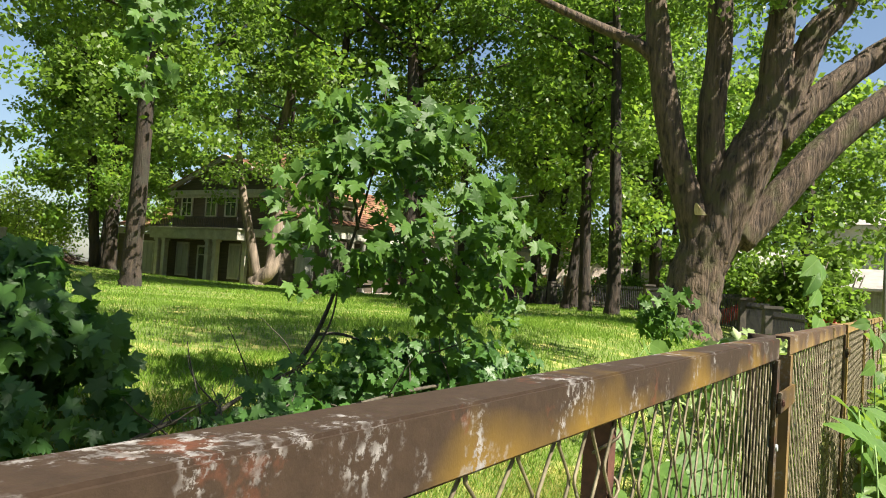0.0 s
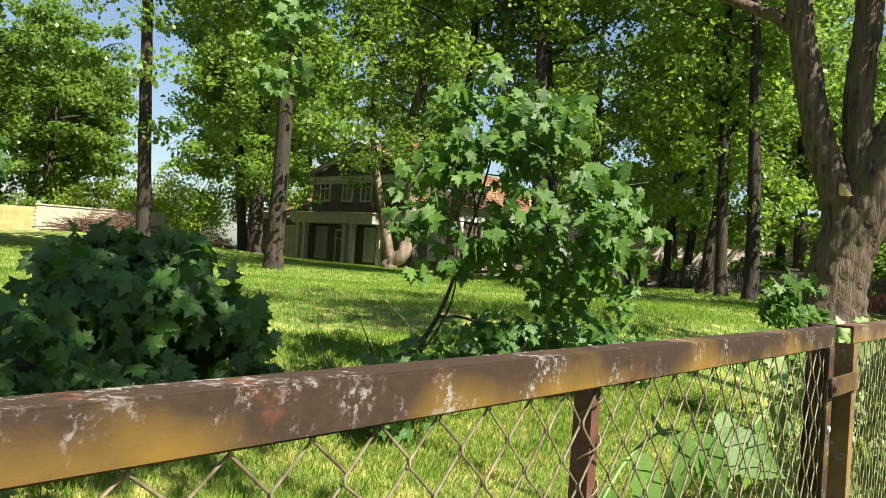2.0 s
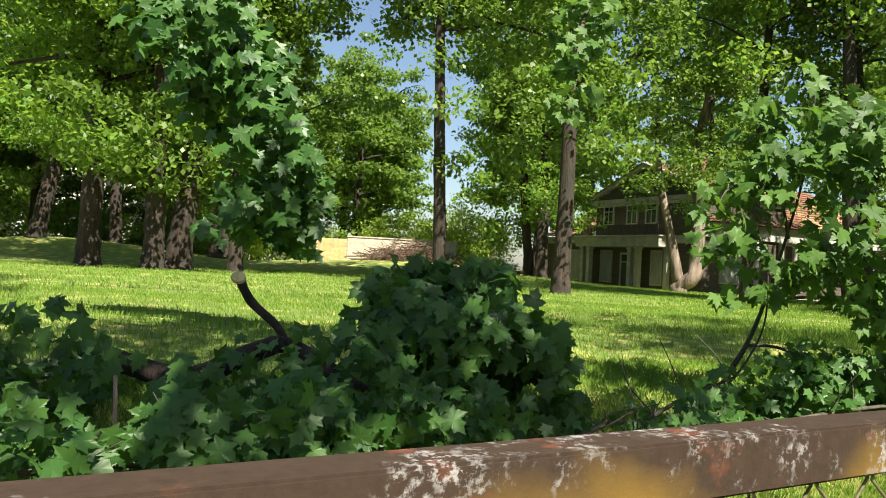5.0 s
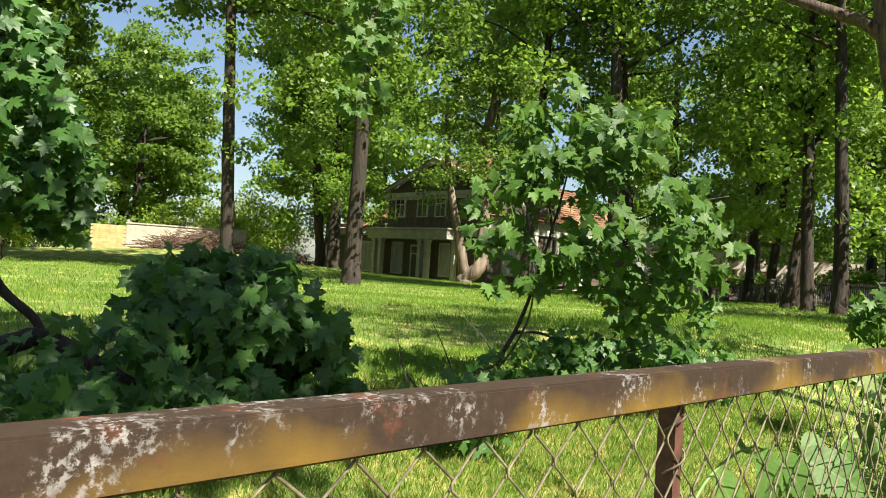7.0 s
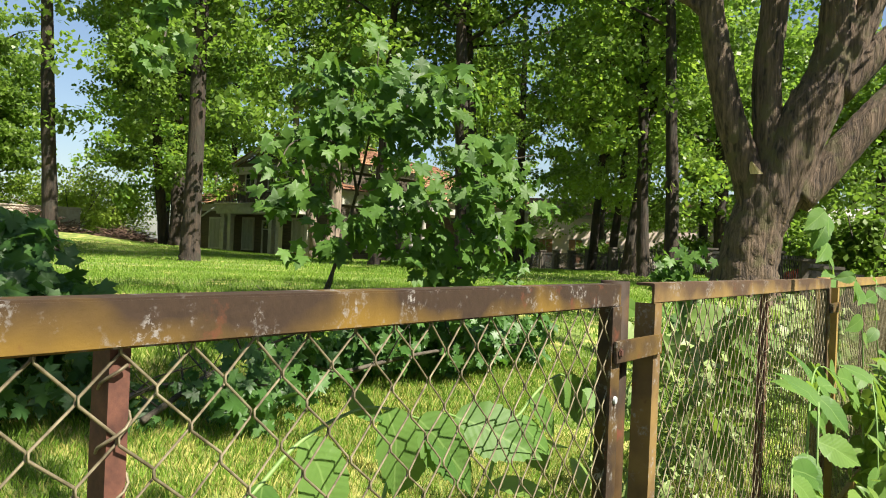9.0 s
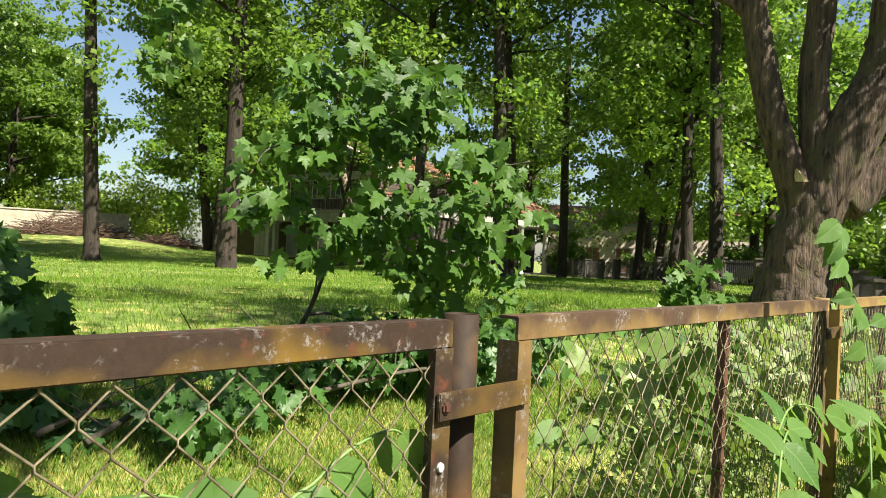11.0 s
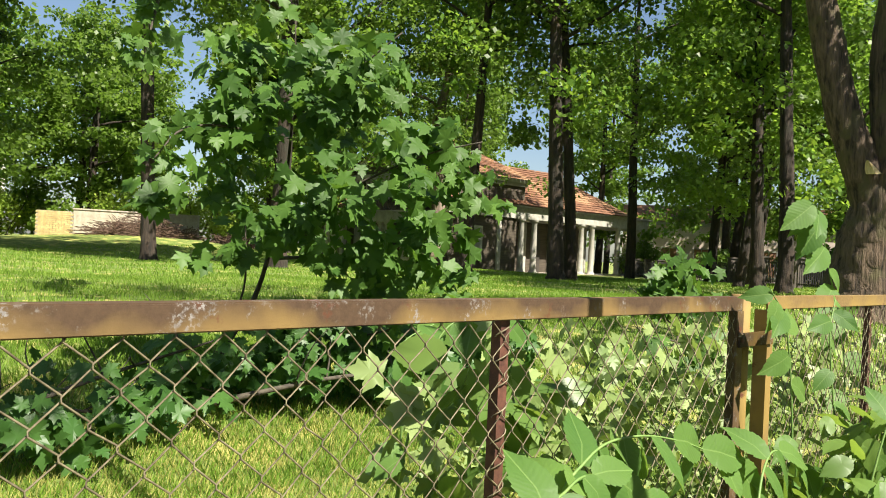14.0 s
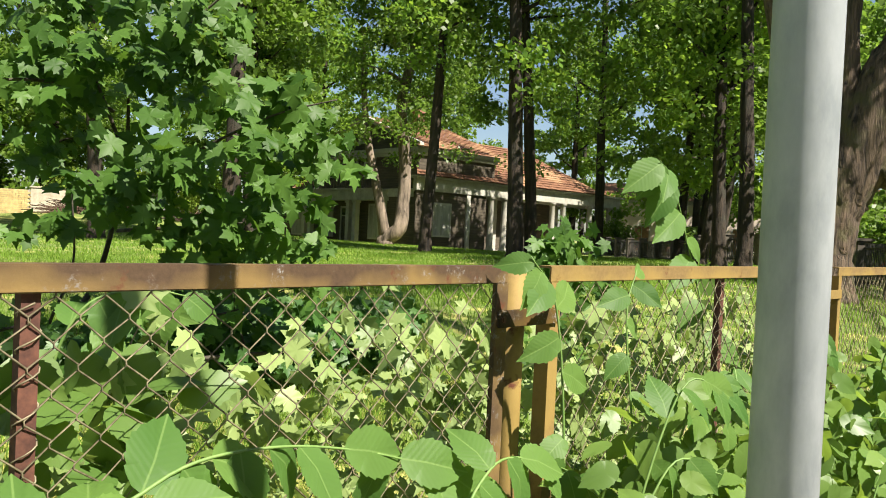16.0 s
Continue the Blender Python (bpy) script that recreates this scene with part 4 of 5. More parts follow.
def bough(points, blobs, counts, label, leaf=(0.065, 0.13), mat=None):
    b = Vector(points[0])
    b.z = float(ground_z(b.x, b.y))
    t = thing("fallen_bough", Matrix.Translation(b), label, "branch", "fallen boughs")
    o = np.array(b)
    ln = smooth_line(np.array(points) - o, 5)
    shape("stem", tube(ln, np.linspace(0.02, 0.006, len(ln)), 8, 0.08), M_TWIG, t, smooth=True)
    for k in range(6):
        s = ln[int(len(ln) * (k + 1) / 7)]
        tw = limb_line(s, (rng.normal(), rng.normal(), 0.5), 0.45, 0.05)
        shape("twig", tube(tw, np.linspace(0.007, 0.002, len(tw)), 5), M_TWIG, t, smooth=True)
    p = tufts(blobs, counts, 6, 0.15)
    p[:, 2] = np.maximum(p[:, 2], ground_z(p[:, 0], p[:, 1]) + 0.04)
    tagged(shape("foliage", scatter(MAPLE, p - o, rng.uniform(*leaf, len(p)), facing(len(p), droop=0.5)), mat or M_MAPLE_SHADE, t), kind="stuff")


bough([(-3.4, 3.9, 0.62), (-2.6, 4.0, 0.7), (-1.7, 4.1, 0.75)], [(-3.2, 4.0, 0.75, 0.6, 0.5, 0.3), (-2.5, 4.0, 0.78, 0.6, 0.5, 0.3), (-1.9, 4.1, 0.8, 0.55, 0.5, 0.3)], [170, 180, 190], "fallen leafy maple bough lying in the grass")
bough([(-2.6, 3.1, 0.45), (-1.8, 3.0, 0.55), (-1.0, 3.0, 0.5)], [(-2.4, 3.1, 0.55, 0.55, 0.4, 0.25), (-1.7, 3.0, 0.6, 0.55, 0.4, 0.28), (-1.05, 3.0, 0.62, 0.5, 0.4, 0.3)], [150, 190, 210], "fallen leafy maple bough lying in the grass")
bough([(-1.3, 2.9, 0.42), (-0.5, 3.1, 0.5), (0.4, 3.3, 0.48)], [(-0.9, 2.95, 0.58, 0.5, 0.35, 0.3), (-0.3, 3.1, 0.6, 0.5, 0.3, 0.28), (0.35, 3.3, 0.55, 0.45, 0.3, 0.22)], [180, 170, 110], "fallen leafy maple bough lying in the grass")
bough([(-1.2, 3.6, 0.5), (-0.6, 3.5, 0.6), (0.1, 3.4, 0.55)], [(-1.0, 3.6, 0.68, 0.45, 0.3, 0.3), (-0.4, 3.5, 0.75, 0.45, 0.3, 0.32), (0.15, 3.4, 0.7, 0.4, 0.3, 0.28)], [120, 150, 130], "fallen leafy maple bough lying in the grass")
bough([(0.8, 3.1, 0.45), (1.2, 3.1, 0.55), (1.75, 2.85, 0.52)], [(0.95, 3.2, 0.55, 0.3, 0.3, 0.22), (1.6, 2.85, 0.55, 0.4, 0.3, 0.22), (2.2, 3.0, 0.55, 0.35, 0.3, 0.2)], [70, 110, 70], "broken maple twig with shade-toned leaves on the lawn")
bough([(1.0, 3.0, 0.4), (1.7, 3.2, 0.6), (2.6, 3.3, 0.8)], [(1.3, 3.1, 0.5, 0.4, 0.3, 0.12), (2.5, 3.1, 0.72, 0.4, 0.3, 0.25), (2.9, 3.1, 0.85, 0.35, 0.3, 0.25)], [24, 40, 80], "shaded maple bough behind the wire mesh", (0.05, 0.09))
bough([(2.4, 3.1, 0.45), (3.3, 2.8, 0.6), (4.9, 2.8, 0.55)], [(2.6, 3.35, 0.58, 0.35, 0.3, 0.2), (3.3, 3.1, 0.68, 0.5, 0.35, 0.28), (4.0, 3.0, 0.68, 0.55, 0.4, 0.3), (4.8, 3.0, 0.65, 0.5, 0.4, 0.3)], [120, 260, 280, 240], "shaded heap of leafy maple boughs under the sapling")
bough([(4.2, 1.0, 0.3), (4.8, 1.4, 0.8), (5.1, 1.6, 1.2)], [(5.0, 1.5, 1.18, 0.42, 0.35, 0.26), (4.5, 1.25, 0.85, 0.4, 0.35, 0.3)], [120, 90], "sunny young maple shoot behind the rail", (0.07, 0.13), M_MAPLE)

log = thing("fallen_limb", pose(-0.9, 4.9, 0.0), "dark fallen maple limb lying over the boughs", "branch")
lo = np.array([-0.9, 4.9, 0.0])
ln = smooth_line(np.array([(-1.75, 4.75, 0.55), (-1.53, 4.8, 0.77), (-1.0, 4.53, 0.66), (-0.62, 4.35, 0.83), (-0.4, 4.3, 0.86), (-0.05, 3.95, 0.62)]) - lo, 6)
shape("limb", tube(ln, np.linspace(0.075, 0.05, len(ln)), 12, 0.06), M_BARK, log, smooth=True)
cut = smooth_line(np.array([(-0.40, 4.3, 0.80), (-0.48, 4.36, 0.98), (-0.62, 4.45, 1.12), (-0.71, 4.46, 1.27)]) - lo, 5)
side = shape("branch", tube(cut, np.linspace(0.024, 0.030, len(cut)), 10, 0.04), M_BARK, log, smooth=True)
bm = bmesh.new()
bmesh.ops.create_cone(bm, cap_ends=True, segments=14, radius1=0.046, radius2=0.042, depth=0.02, matrix=Matrix.Translation(Vector((-0.715, 4.45, 1.276)) - Vector(lo)) @ pose(0, 0, 0, 45, -15, 0))
part("sawn_face", bm, M_CUT, side, "pale sawn end")
stick = thing("dead_stick", pose(-1.55, 3.35, 0.30), "pale dead stick standing among the boughs", "branch")
shape("stem", tube([(0, 0, -0.15), (0.01, 0.02, 0.25), (0.0, 0.05, 0.55)], [0.012, 0.011, 0.009], 7, 0.1), M_BARK_PALE, stick, smooth=True)


# a maple beside the lawn whose long limbs hang over it
def overhanging_maple():
    t = tree(-5.2, 8.8, 0.3, (0.0, 0.0), 15, 7.0, 4.2, clumps=90, per=100, leaf=0.2, kind=LOBED, label="maple with long drooping limbs beside the lawn")
    o = np.array(t.matrix_world.translation)
    for pts, r0 in (([(-5.2, 8.8, 6.6), (-3.0, 7.8, 6.4), (-1.2, 7.2, 4.6), (-0.2, 6.9, 3.4), (0.1, 6.8, 2.6), (0.35, 6.6, 2.1)], 0.07),
                    ([(-5.2, 8.8, 8.5), (-1.5, 8.6, 8.6), (2.5, 8.2, 7.6), (4.3, 7.4, 5.6), (3.8, 6.8, 4.1), (3.5, 6.5, 3.2)], 0.09)):
        ln = smooth_line(np.array(pts) - o, 5)
        shape("drooping_limb", tube(ln, np.linspace(r0, 0.006, len(ln)), 8, 0.05), M_TWIG, t, smooth=True)
    p = tufts([(-0.6, 7.0, 3.6, 0.7, 0.6, 0.5), (-0.1, 6.9, 3.0, 0.6, 0.5, 0.5), (0.2, 6.7, 2.4, 0.55, 0.45, 0.45), (0.4, 6.5, 2.0, 0.4, 0.35, 0.3), (-0.05, 6.6, 1.75, 0.3, 0.3, 0.22), (0.45, 6.6, 1.6, 0.25, 0.25, 0.2)],
              [330, 340, 300, 150, 60, 48], 12, 0.22)
    shape("hanging_foliage", scatter(MAPLE, p - o, rng.uniform(0.12, 0.19, len(p)), facing(len(p), droop=0.6)), M_MAPLE_SHADE, t)
    p = tufts([(4.2, 7.2, 4.8, 0.6, 0.6, 0.5), (3.8, 6.8, 4.0, 0.5, 0.5, 0.45), (3.55, 6.5, 3.45, 0.25, 0.25, 0.3)], [100, 90, 30], 10, 0.2)
    shape("hanging_foliage", scatter(MAPLE, p - o, rng.uniform(0.12, 0.19, len(p)), facing(len(p), droop=0.6)), M_MAPLE, t)


overhanging_maple()


# ---- elm shoots on the path side ----
def elm_twig(points, n, size, label="bright green elm shoot growing in front of the fence", mat_stem=None, hang=0.75, group="elm shoots"):
    b = Vector(points[0])
    b.z = max(b.z, float(ground_z(b.x, b.y)))
    t = thing("elm_shoot", Matrix.Translation(b), label, "shoot", group)
    o = np.array(b)
    ln = smooth_line(np.array(points) - o, 8)
    shape("stem", tube(ln, np.linspace(0.0045, 0.0018, len(ln)), 7), mat_stem or M_STEM, t, smooth=True)
    for k in range(n):
        s = 0.12 + 0.88 * (k + 1) / n
        i = min(int(s * (len(ln) - 1)), len(ln) - 2)
        along = ln[i + 1] - ln[i]
        along /= np.linalg.norm(along)
        face = np.array([-0.25, -0.80, 0.50]) + rng.normal(size=3) * 0.25
        face /= np.linalg.norm(face)
        sd = np.cross(along, face) * (1 if k % 2 else -1)
        tip = 0.45 * along + 0.5 * sd + np.array([0, 0, -hang]) + rng.normal(size=3) * 0.15
        if k == n - 1:
            tip = along + np.array([0, 0, -hang])
        tip -= face * (tip @ face)
        tip /= np.linalg.norm(tip)
        single_leaf(ELM_ONES[k % 3], ln[i] + o, (np.cross(tip, face), tip, face), size * rng.uniform(0.75, 1.15), t)
    return t


elm_twig([(1.2, -0.15, 0.05), (1.34, -0.13, 0.80), (1.5, -0.11, 0.96), (1.72, -0.10, 0.98), (2.0, -0.11, 0.92), (2.3, -0.13, 0.80)], 16, 0.145)
elm_twig([(1.0, -0.22, 0.05), (1.22, -0.18, 0.80), (1.38, -0.15, 0.93), (1.55, -0.13, 0.92), (1.75, -0.13, 0.84)], 11, 0.14)
elm_twig([(2.0, -0.3, 0.05), (2.05, -0.26, 0.70), (2.2, -0.22, 0.88), (2.4, -0.2, 0.86), (2.6, -0.2, 0.78)], 11, 0.135)
elm_twig([(0.75, -0.2, 0.05), (0.9, -0.17, 0.62), (1.05, -0.14, 0.76), (1.2, -0.13, 0.74)], 9, 0.13)
elm_twig([(2.62, -0.16, 0.05), (2.60, -0.14, 0.8), (2.56, -0.12, 1.2), (2.47, -0.10, 1.33)], 9, 0.11)
elm_twig([(4.05, 0.12, 0.1), (4.12, 0.2, 1.0), (4.02, 0.25, 1.4), (3.86, 0.25, 1.64), (3.74, 0.24, 1.70)], 13, 0.18, "tall elm shoot rising above the fence rail")
elm_twig([(1.5, 0.6, 0.1), (1.55, 0.5, 0.9), (1.6, 0.45, 1.16), (1.72, 0.42, 1.22), (1.85, 0.42, 1.20)], 7, 0.12, "elm shoot with yellow-green leaves above the rail")
elm_twig([(1.9, 0.9, 0.1), (1.85, 0.85, 0.9), (1.8, 0.82, 1.08), (1.95, 0.8, 1.16)], 6, 0.14, "elm shoot with yellow-green leaves above the rail")
elm_twig([(2.95, -0.2, 0.05), (2.9, -0.18, 0.7), (2.86, -0.15, 1.15), (2.92, -0.14, 1.3)], 9, 0.10)
elm_twig([(-0.95, 0.16, 0.1), (-0.9, 0.13, 0.9), (-0.82, 0.13, 1.06), (-0.66, 0.12, 1.12), (-0.5, 0.12, 1.08)], 7, 0.13, "elm shoot with broad leaves behind the fence rail")
elm_twig([(-0.3, 0.2, 0.1), (-0.25, 0.15, 0.9), (-0.15, 0.13, 1.05), (0.0, 0.13, 1.1), (0.1, 0.15, 1.05)], 6, 0.11, "elm shoot with broad leaves behind the fence rail")
elm_twig([(-1.3, 0.2, 0.1), (-1.22, 0.14, 0.9), (-1.12, 0.13, 1.0), (-1.0, 0.13, 1.0)], 5, 0.13, "elm shoot with broad leaves behind the fence rail")
elm_twig([(-0.75, 0.18, 0.1), (-0.6, 0.14, 0.9), (-0.5, 0.12, 1.08), (-0.32, 0.12, 1.04)], 6, 0.15, "elm shoot with broad leaves behind the fence rail")
for k in range(26):
    x = 2.3 + 4.2 * (k / 26) + rng.uniform(-0.1, 0.1)
    y = -rng.uniform(0.12, 0.55)
    top = rng.uniform(0.65, 1.05)
    bend = rng.uniform(-0.2, 0.25)
    elm_twig([(x, y, 0.05), (x + bend * 0.3, y - 0.03, top * 0.6), (x + bend, y - 0.08, top), (x + bend * 1.7, y - 0.14, top - 0.03)], 9, rng.uniform(0.085, 0.12))


def thicket(name, label, category, blobs, counts, kind, mat, size, turn=None):
    p = in_blobs(blobs, counts)
    p[:, 2] = np.maximum(p[:, 2], ground_z(p[:, 0], p[:, 1]) + 0.02)
    ok = ~((np.abs(p[:, 1] - 0.02) < 0.07) & (p[:, 2] < RAIL_Z + 0.03))
    p = p[ok]
    tagged(shape(name, scatter(kind, p, rng.uniform(*size, len(p)), np.where((np.arange(len(p)) % 2 == 0)[:, None, None], facing(len(p), droop=0.45), leaf_turns(len(p), 0.5, 0.6))), mat), label, category, kind="stuff")


thicket("elm_thicket", "thicket of bright green elm leaves along the path side of the fence", "shrub",
        [(2.9, -0.3, 0.55, 0.55, 0.25, 0.46), (3.9, -0.35, 0.52, 0.7, 0.3, 0.45), (4.9, -0.35, 0.55, 0.7, 0.3, 0.48), (6.0, -0.35, 0.5, 0.8, 0.3, 0.42), (7.4, -0.35, 0.5, 1.0, 0.3, 0.45), (1.7, -0.45, 0.45, 0.7, 0.22, 0.38)],
        [560, 560, 520, 520, 460, 260], OVATE, M_ELM, (0.07, 0.115))
thicket("vine_leaves", "pale sunlit vine leaves behind the wire mesh", "vine",
        [(1.75, 0.42, 0.95, 0.38, 0.25, 0.26), (2.15, 0.45, 0.85, 0.35, 0.28, 0.32), (1.5, 0.25, 1.05, 0.25, 0.1, 0.2), (2.6, 0.5, 0.9, 0.4, 0.3, 0.33), (3.2, 0.5, 0.85, 0.5, 0.3, 0.35), (4.0, 0.5, 0.8, 0.6, 0.3, 0.38), (5.0, 0.5, 0.8, 0.8, 0.3, 0.4), (1.9, 0.5, 0.4, 0.6, 0.3, 0.3)],
        [46, 60, 16, 80, 130, 160, 190, 30], MAPLE, M_VINE, (0.045, 0.105))
thicket("weed_tufts", "small pale weeds in the grass behind the fence", "weeds",
        [(2.0, 0.6, 0.6, 0.5, 0.3, 0.4), (2.7, 0.6, 0.6, 0.6, 0.3, 0.45), (3.7, 0.6, 0.55, 0.8, 0.3, 0.4), (1.3, 0.5, 0.35, 0.3, 0.3, 0.2)], [420, 620, 800, 100], LOBED, M_VINE, (0.025, 0.055))
thicket("ivy_climber", "broad green climber leaves on the wire mesh", "vine",
        [(1.42, 0.15, 1.12, 0.22, 0.06, 0.12), (1.6, 0.16, 1.0, 0.18, 0.06, 0.2), (1.5, 0.16, 0.8, 0.22, 0.06, 0.2), (0.1, 0.16, 0.8, 0.12, 0.05, 0.25)], [10, 18, 16, 8], OVATE, M_ELM, (0.09, 0.14))


# ---- beyond the lawn ----
def shrub(x, y, r, h, mat, label, n=3400, leaf=0.19):
    z = float(ground_z(x, y))
    t = thing("shrub", pose(x, y, z), label, "shrub", "far shrubs")
    for k in range(5):
        a = k * 1.3
        shape("stem", tube([(0, 0, -0.1), (0.3 * r * math.cos(a), 0.3 * r * math.sin(a), h * 0.4), (0.6 * r * math.cos(a), 0.6 * r * math.sin(a), h * 0.75)], [0.04, 0.03, 0.015], 6), M_TWIG, t)
    c = rng.normal(size=(26, 3))
    c /= np.linalg.norm(c, axis=1)[:, None]
    c = c * rng.uniform(0.3, 0.85, 26)[:, None] * np.array([r, r, h * 0.5]) + np.array([0, 0, h * 0.52])
    shape("crown", crown_leaves(c, rng.uniform(0.25, 0.5, 26) * r, n // 26, leaf, KITE, 0.8), mat, t)


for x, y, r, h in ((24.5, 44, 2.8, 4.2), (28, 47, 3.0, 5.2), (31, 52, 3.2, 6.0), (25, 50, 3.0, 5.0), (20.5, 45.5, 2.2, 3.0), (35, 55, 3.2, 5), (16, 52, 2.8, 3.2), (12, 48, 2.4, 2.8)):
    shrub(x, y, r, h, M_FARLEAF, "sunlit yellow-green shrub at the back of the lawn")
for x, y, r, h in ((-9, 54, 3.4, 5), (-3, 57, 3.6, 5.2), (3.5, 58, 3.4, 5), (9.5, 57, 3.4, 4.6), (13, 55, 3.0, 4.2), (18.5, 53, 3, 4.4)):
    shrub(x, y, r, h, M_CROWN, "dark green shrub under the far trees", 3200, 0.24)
for x, y, r, h in ((48, 27, 2, 2.4), (43, 19, 1.6, 1.8), (40, 13, 1.8, 2.2), (27, 4.6, 1.5, 2.6), (24, 2.4, 1.4, 3.4), (30, 6.5, 1.5, 2.4), (37, 7, 2, 2.6), (46, 11, 2, 3), (26, 1.5, 1.4, 3.2)):
    shrub(x, y, r, h, M_CROWN, "green shrub beside the railings")

wall_a = thing("brick_outbuilding", pose(14.4, 41.6, float(ground_z(14.4, 41.6)) - 0.2, 0, 0, -24), "low yellow brick wall of an outbuilding", "wall")
for r in range(15):
    bm = bmesh.new()
    for k in range(6):
        x = k * 0.27 + (0.13 if r % 2 else 0)
        box(bm, (x, rng.uniform(-0.012, 0.0), r * 0.10), (x + 0.255, 0.25, r * 0.10 + 0.088))
    tagged(part("brick_course", bm, M_YBRICK, wall_a))
part("wall_core", boxes(((0.02, 0.03, 0), (1.68, 0.24, 1.5))), M_STONE, wall_a)
wall_b = thing("rubble_wall", pose(15.98, 40.92, float(ground_z(17.5, 40.3)) - 0.3, 0, 0, -24), "old grey rubble wall behind the lawn", "wall")
part("wall", boxes(((0, 0, 0), (6.2, 0.35, 1.45)), ((-0.05, -0.04, 1.45), (6.25, 0.39, 1.55)), bevel=0.03), M_STONE, wall_b)
twigs = []
for k in range(700):
    a, q = rng.uniform(0, 6.28), rng.uniform(0, 1) ** 0.5
    c = np.array([17.9 + 2.6 * q * math.cos(a), 36.9 + 1.3 * q * math.sin(a), 0])
    c[2] = float(ground_z(c[0], c[1])) + rng.uniform(0, 1.25 * (1.05 - q))
    d = rng.normal(size=3) * np.array([0.5, 0.5, 0.2])
    twigs.append(tube([c - d, c + rng.normal(size=3) * 0.05, c + d], [0.018, 0.014, 0.008], 4))
tagged(shape("brushwood_pile", join(twigs), M_BRUSH), "heap of dry brown cut brushwood", "brushwood", kind="stuff")
twigs = []
for k in range(300):
    a, q = rng.uniform(0, 6.28), rng.uniform(0, 1) ** 0.5
    c = np.array([22.0 + 1.5 * q * math.cos(a), 35.0 + 1.0 * q * math.sin(a), 0])
    c[2] = float(ground_z(c[0], c[1])) + rng.uniform(0, 0.7 * (1.05 - q))
    d = rng.normal(size=3) * np.array([0.4, 0.4, 0.15])
    twigs.append(tube([c - d, c, c + d], [0.016, 0.012, 0.008], 4))
tagged(shape("brushwood_heap", join(twigs), M_BRUSH), "smaller heap of dry brown branches", "brushwood", kind="stuff")


def block(name, m, w, d, h, mat, roof, label, cols, rows, shutters=None, sill=0.9, win=(1.1, 1.3), pitch=1.6):
    b = thing(name, m, label, "building")
    part("wall", boxes(((0, 0, -1.5), (w, d, h))), mat, b)
    part("cornice", boxes(((-0.25, -0.25, h), (w + 0.25, d + 0.25, h + 0.3)), bevel=0.04), M_WHITE, b)
    part("roof", prism([(-0.4, h + 0.3), (d / 2, h + 0.3 + pitch), (d + 0.4, h + 0.3)], "x", -0.4, w + 0.4), roof, b)
    for r in range(rows):
        for c in range(cols):
            x = w * (c + 0.5) / cols
            z = sill + r * (h - sill * 0.6) / rows
            f = part("window", boxes(((x - win[0] / 2 - 0.1, -0.05, z - 0.1), (x - win[0] / 2, 0.02, z + win[1] + 0.1)), ((x + win[0] / 2, -0.05, z - 0.1), (x + win[0] / 2 + 0.1, 0.02, z + win[1] + 0.1)),
                                    ((x - win[0] / 2, -0.05, z + win[1]), (x + win[0] / 2, 0.02, z + win[1] + 0.1)), ((x - win[0] / 2, -0.08, z - 0.1), (x + win[0] / 2, 0.02, z)), ((x - 0.03, -0.04, z), (x + 0.03, -0.012, z + win[1]))), M_WHITE, b)
            part("pane" if not shutters else "shutter", boxes(((x - win[0] / 2, -0.012, z), (x + win[0] / 2, -0.004, z + win[1]))), shutters or M_GLASS, f)
    return b


block("apartment_house", pose(-24, 77, 0.0, 0, 0, -9), 46, 12, 8.2, M_PLASTER, M_ROOFGREY, "pale plastered apartment house behind the park trees", 15, 3)
block("street_house", pose(56.2, 33.5, 0.2, 0, 0, -64), 22, 9, 4.3, M_PINK, M_TILE, "pinkish plastered street house with brown shutters", 9, 1, M_SHUTTER, 0.6, (1.1, 1.9))
block("white_house", pose(52, 9.5, 0.2, 0, 0, -60), 9, 8, 3.2, M_PLASTER, M_ROOFGREY, "low white house behind the railings", 4, 1)
block("gabled_house", pose(57.5, 4.2, 0.2, 0, 0, -86), 5, 9, 6.6, M_WHITE, M_ROOFGREY, "tall white house with a grey gabled roof", 2, 2)

shed = thing("wooden_shed", pose(33.0, 2.0, float(ground_z(33, 2)) - 0.2, 0, 0, -86), "weathered grey board shed at the street", "shed")
part("core", boxes(((0.03, 0.03, 0), (4.5, 3, 2.25))), M_GREYWOOD, shed)
for k in range(13):
    part("board", boxes(((0, -0.01 - 0.006 * (k % 3), k * 0.175), (4.55, 0.03, k * 0.175 + 0.168))), M_GREYWOOD, shed)
part("roof", prism([(-0.3, 2.2), (1.5, 3.0), (3.3, 2.2), (3.3, 2.3), (1.5, 3.12), (-0.3, 2.3)], "x", -0.3, 4.8), M_ROOFGREY, shed)
pole = thing("utility_pole", pose(28.1, 0.2, 0.0), "grey utility pole at the street", "pole")
shape("mast", tube([(0, 0, -0.2), (0, 0, 2), (0.02, 0, 4.4)], [0.09, 0.08, 0.065], 12), M_GREYWOOD, pole, smooth=True)


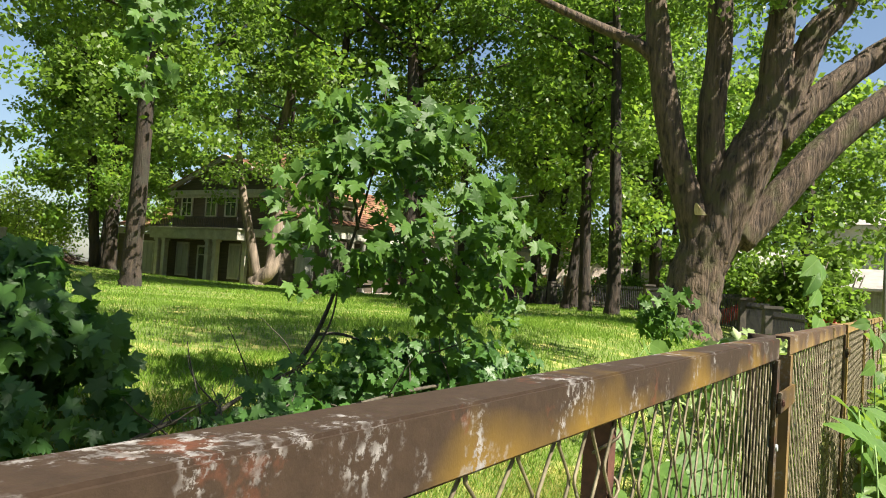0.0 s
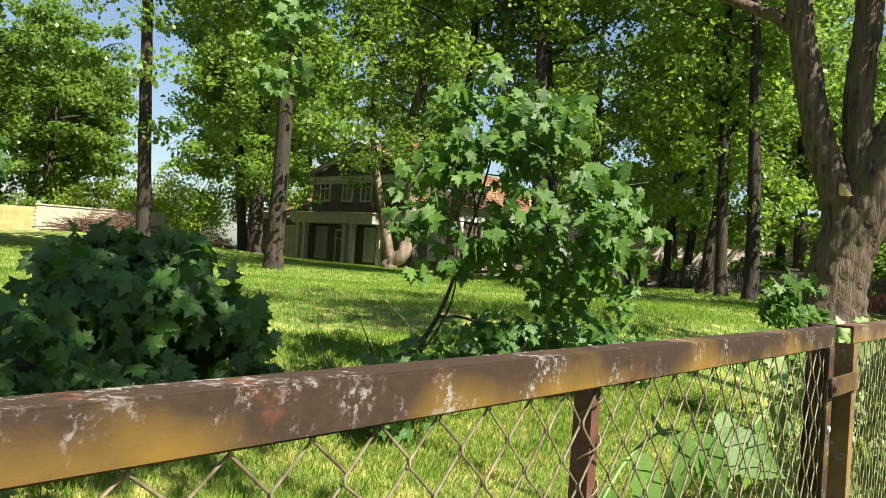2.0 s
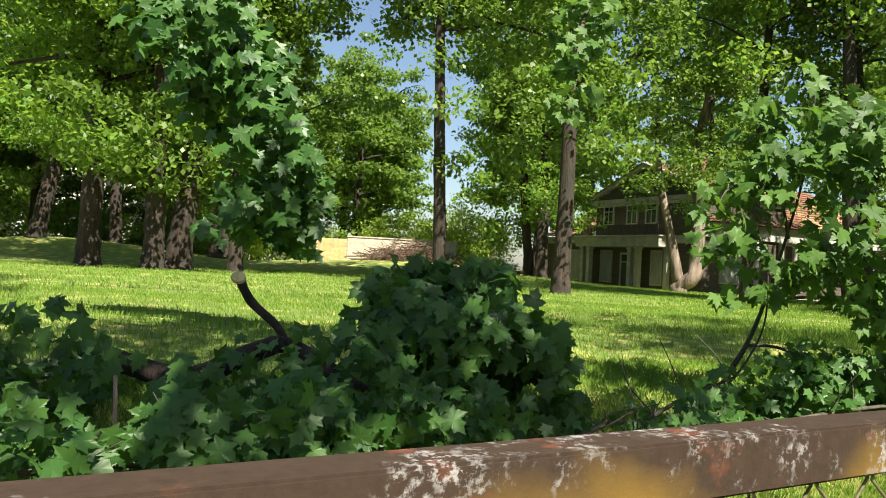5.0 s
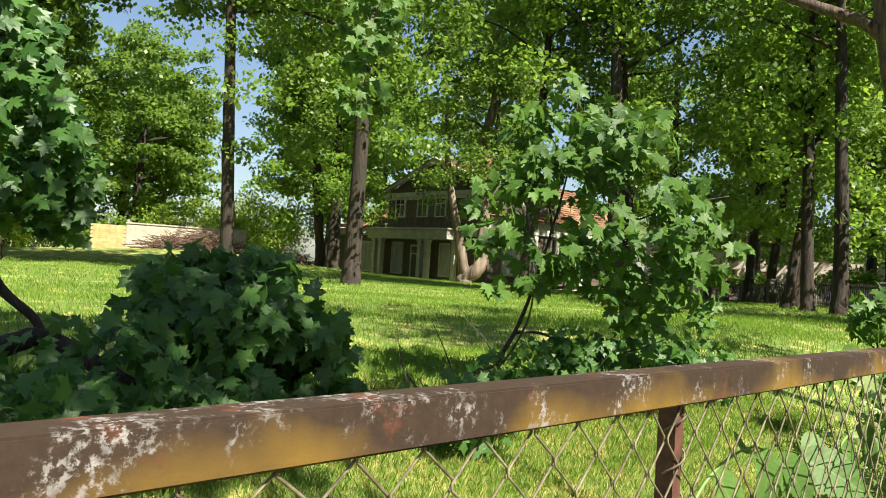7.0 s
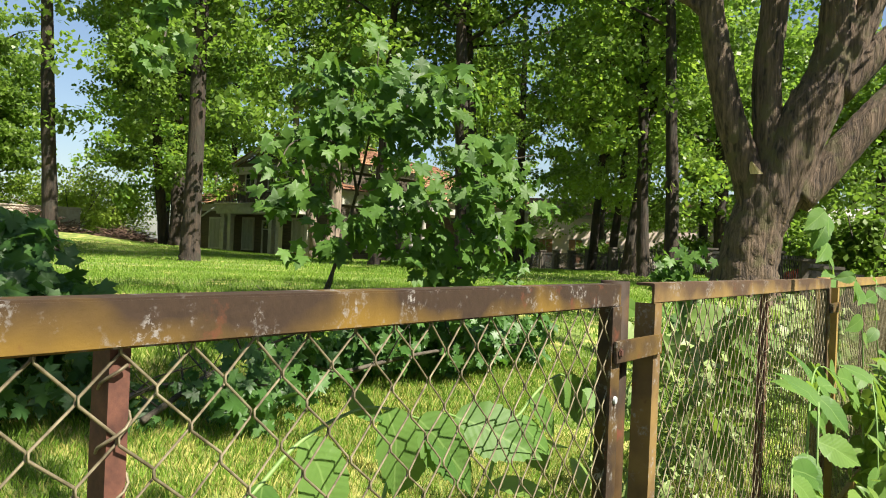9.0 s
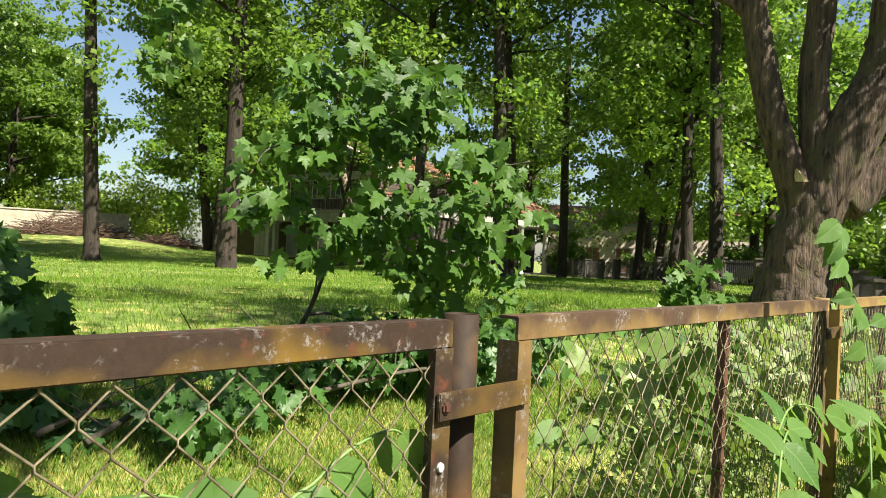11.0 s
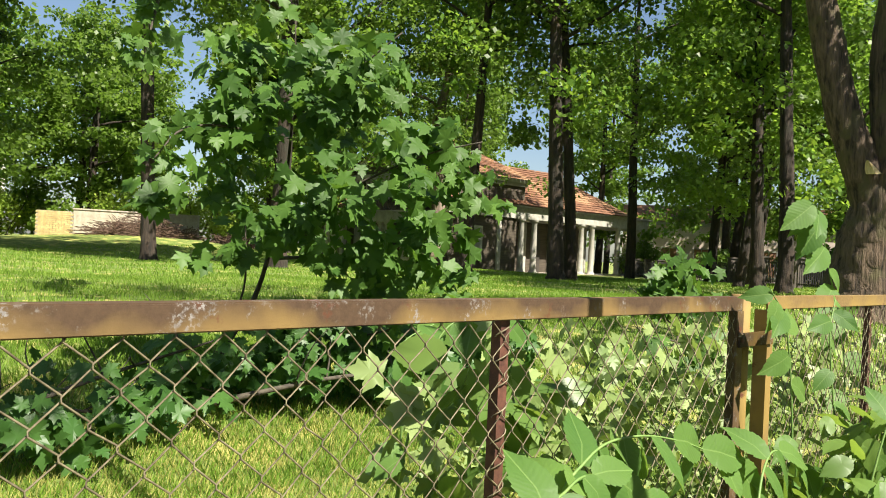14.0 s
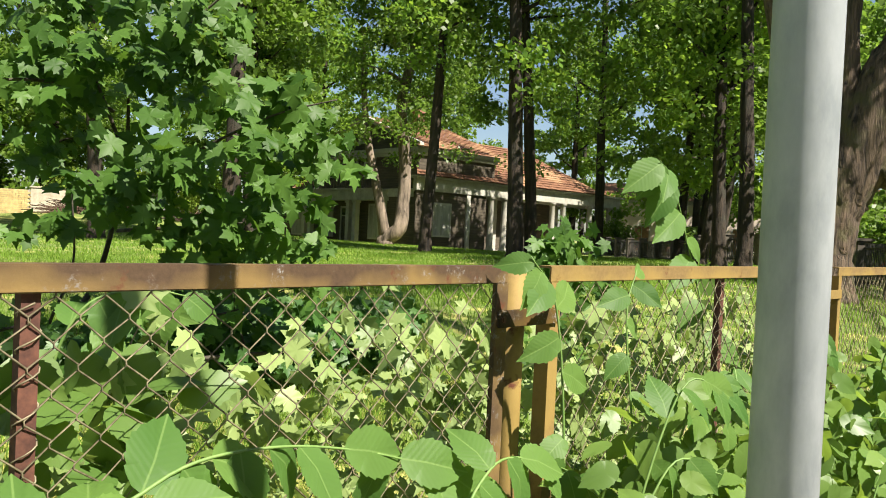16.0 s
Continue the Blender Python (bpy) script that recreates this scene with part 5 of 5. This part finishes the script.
def railings(a, b):
    """One bay of black iron railings between two pillars."""
    a, b = Vector(a), Vector(b)
    za, zb = float(ground_z(a.x, a.y)), float(ground_z(b.x, b.y))
    L = (b - a).length
    t = thing("iron_railing", Matrix.Translation((a.x, a.y, za)) @ pose(0, 0, 0, 0, 0, math.degrees(math.atan2(b.y - a.y, b.x - a.x))), "black iron railings between dark pillars", "railing", "park railings")
    part("pillar", boxes(((-0.17, -0.17, -0.2), (0.17, 0.17, 1.1)), ((-0.21, -0.21, 1.1), (0.21, 0.21, 1.18)), bevel=0.015), M_BRICKDARK, t)
    s = (zb - za) / L
    part("rail", boxes(((0.17, -0.02, 0.16), (L - 0.17, 0.02, 0.2)), ((0.17, -0.02, 0.92), (L - 0.17, 0.02, 0.96))), M_IRON, t)
    n = int((L - 0.4) / 0.14)
    for k in range(n):
        x = 0.24 + k * 0.14
        bar = new("bar", BAR_MESH)
        bar.location, bar.parent = (x, 0, 0.1), t


M_BRICKDARK = plain("dark_pillar_stone", (0.07, 0.06, 0.05), (0.14, 0.12, 0.10), 8, 0.9, 0.4, 0.01)
bm = boxes(((-0.013, -0.013, 0), (0.013, 0.013, 0.95)))
BAR_MESH = bpy.data.meshes.new("bar")
bm.to_mesh(BAR_MESH)
bm.free()
BAR_MESH.materials.append(M_IRON)
corner = [(50, 30), (36.5, 16.6), (28.9, 8.2), (19.8, 3.2), (14.0, 1.2)]
for p, q in zip(corner, corner[1:]):
    p, q = Vector(p), Vector(q)
    n = max(1, round((q - p).length / 2.6))
    for k in range(n):
        railings(p.lerp(q, k / n), p.lerp(q, (k + 1) / n))

car = thing("parked_car", pose(26.0, 3.0, 0.22, 0, 0, 75), "small red car parked behind the railings", "car")
prof = [(-1.9, 0.35), (-1.92, 0.75), (-1.6, 0.92), (-0.95, 0.98), (-0.45, 1.38), (0.75, 1.42), (1.45, 1.0), (1.9, 0.9), (1.93, 0.4)]
bm = prism(prof, "y", -0.8, 0.8)
bmesh.ops.bevel(bm, geom=bm.edges[:], offset=0.07, segments=2, affect="EDGES")
part("body", bm, M_RED, car, smooth=True)
for s in (-0.81, 0.81):
    part("side_window", prism([(-0.75, 1.0), (-0.4, 1.3), (0.7, 1.33), (1.15, 1.02)], "y", min(s, s * 1.006), max(s, s * 1.006)), M_GLASS, car)
    for x in (-1.2, 1.2):
        bm = bmesh.new()
        bmesh.ops.create_cone(bm, cap_ends=True, segments=20, radius1=0.31, radius2=0.31, depth=0.2, matrix=pose(x, s * 0.92, 0.31, 90))
        bmesh.ops.bevel(bm, geom=[e for e in bm.edges if len(e.link_faces) == 2 and e.calc_face_angle() > 1], offset=0.04, segments=2, affect="EDGES")
        part("wheel", bm, M_TYRE, car)

# unseen tree added behind the path so that its crown shades the bushes
shade_tree = tree(-4.8, -3.6, 0.11, (0.50, 0.26), 10.4, 6.9, 2.3, clumps=54, per=80, leaf=0.2, kind=LOBED, label="unseen tree added beside the path to shade the bushes", group="street trees")
# extra limb and leaf clumps out of view, set to shade the boughs below
reach = np.array([(3.4, 1.8, 6.8), (4.6, 1.6, 7.5), (6.0, 1.3, 7.9), (7.5, 1.2, 8.1)])
shape("limb", tube(smooth_line(reach, 5), np.linspace(0.06, 0.015, 16), 8, 0.05), M_BARK, shade_tree, smooth=True)
c = np.column_stack([rng.uniform(5.3, 7.6, 12), rng.uniform(0.9, 1.7, 12), rng.uniform(7.7, 8.3, 12)])
shape("crown", crown_leaves(c, rng.uniform(0.35, 0.5, 12), 70, 0.17, LOBED), M_CROWN, shade_tree)
# added tree, never in view, whose high crown throws dappled shade on the lawn
tree(6.6, -3.6, 0.2, (0, 0), 17, 9.5, 3.8, clumps=46, per=60, leaf=0.22, label="unseen tall tree added beside the path to dapple the lawn", group="street trees")

# the other side of the street: plain house fronts and trees that close the view behind the path
block("street_row", pose(40, -15, 0.0, 0, 0, 180), 80, 8, 8.5, M_PINK, M_ROOFGREY, "plain plastered house row across the street", 20, 2)
for x in (-16, -8.5, 7, 14.5, 22):
    tree(x, -11.5, 0.25, (0, 0), 10, 3.6, 3.2, clumps=70, per=70, leaf=0.3, label="street tree across the road", group="street trees")
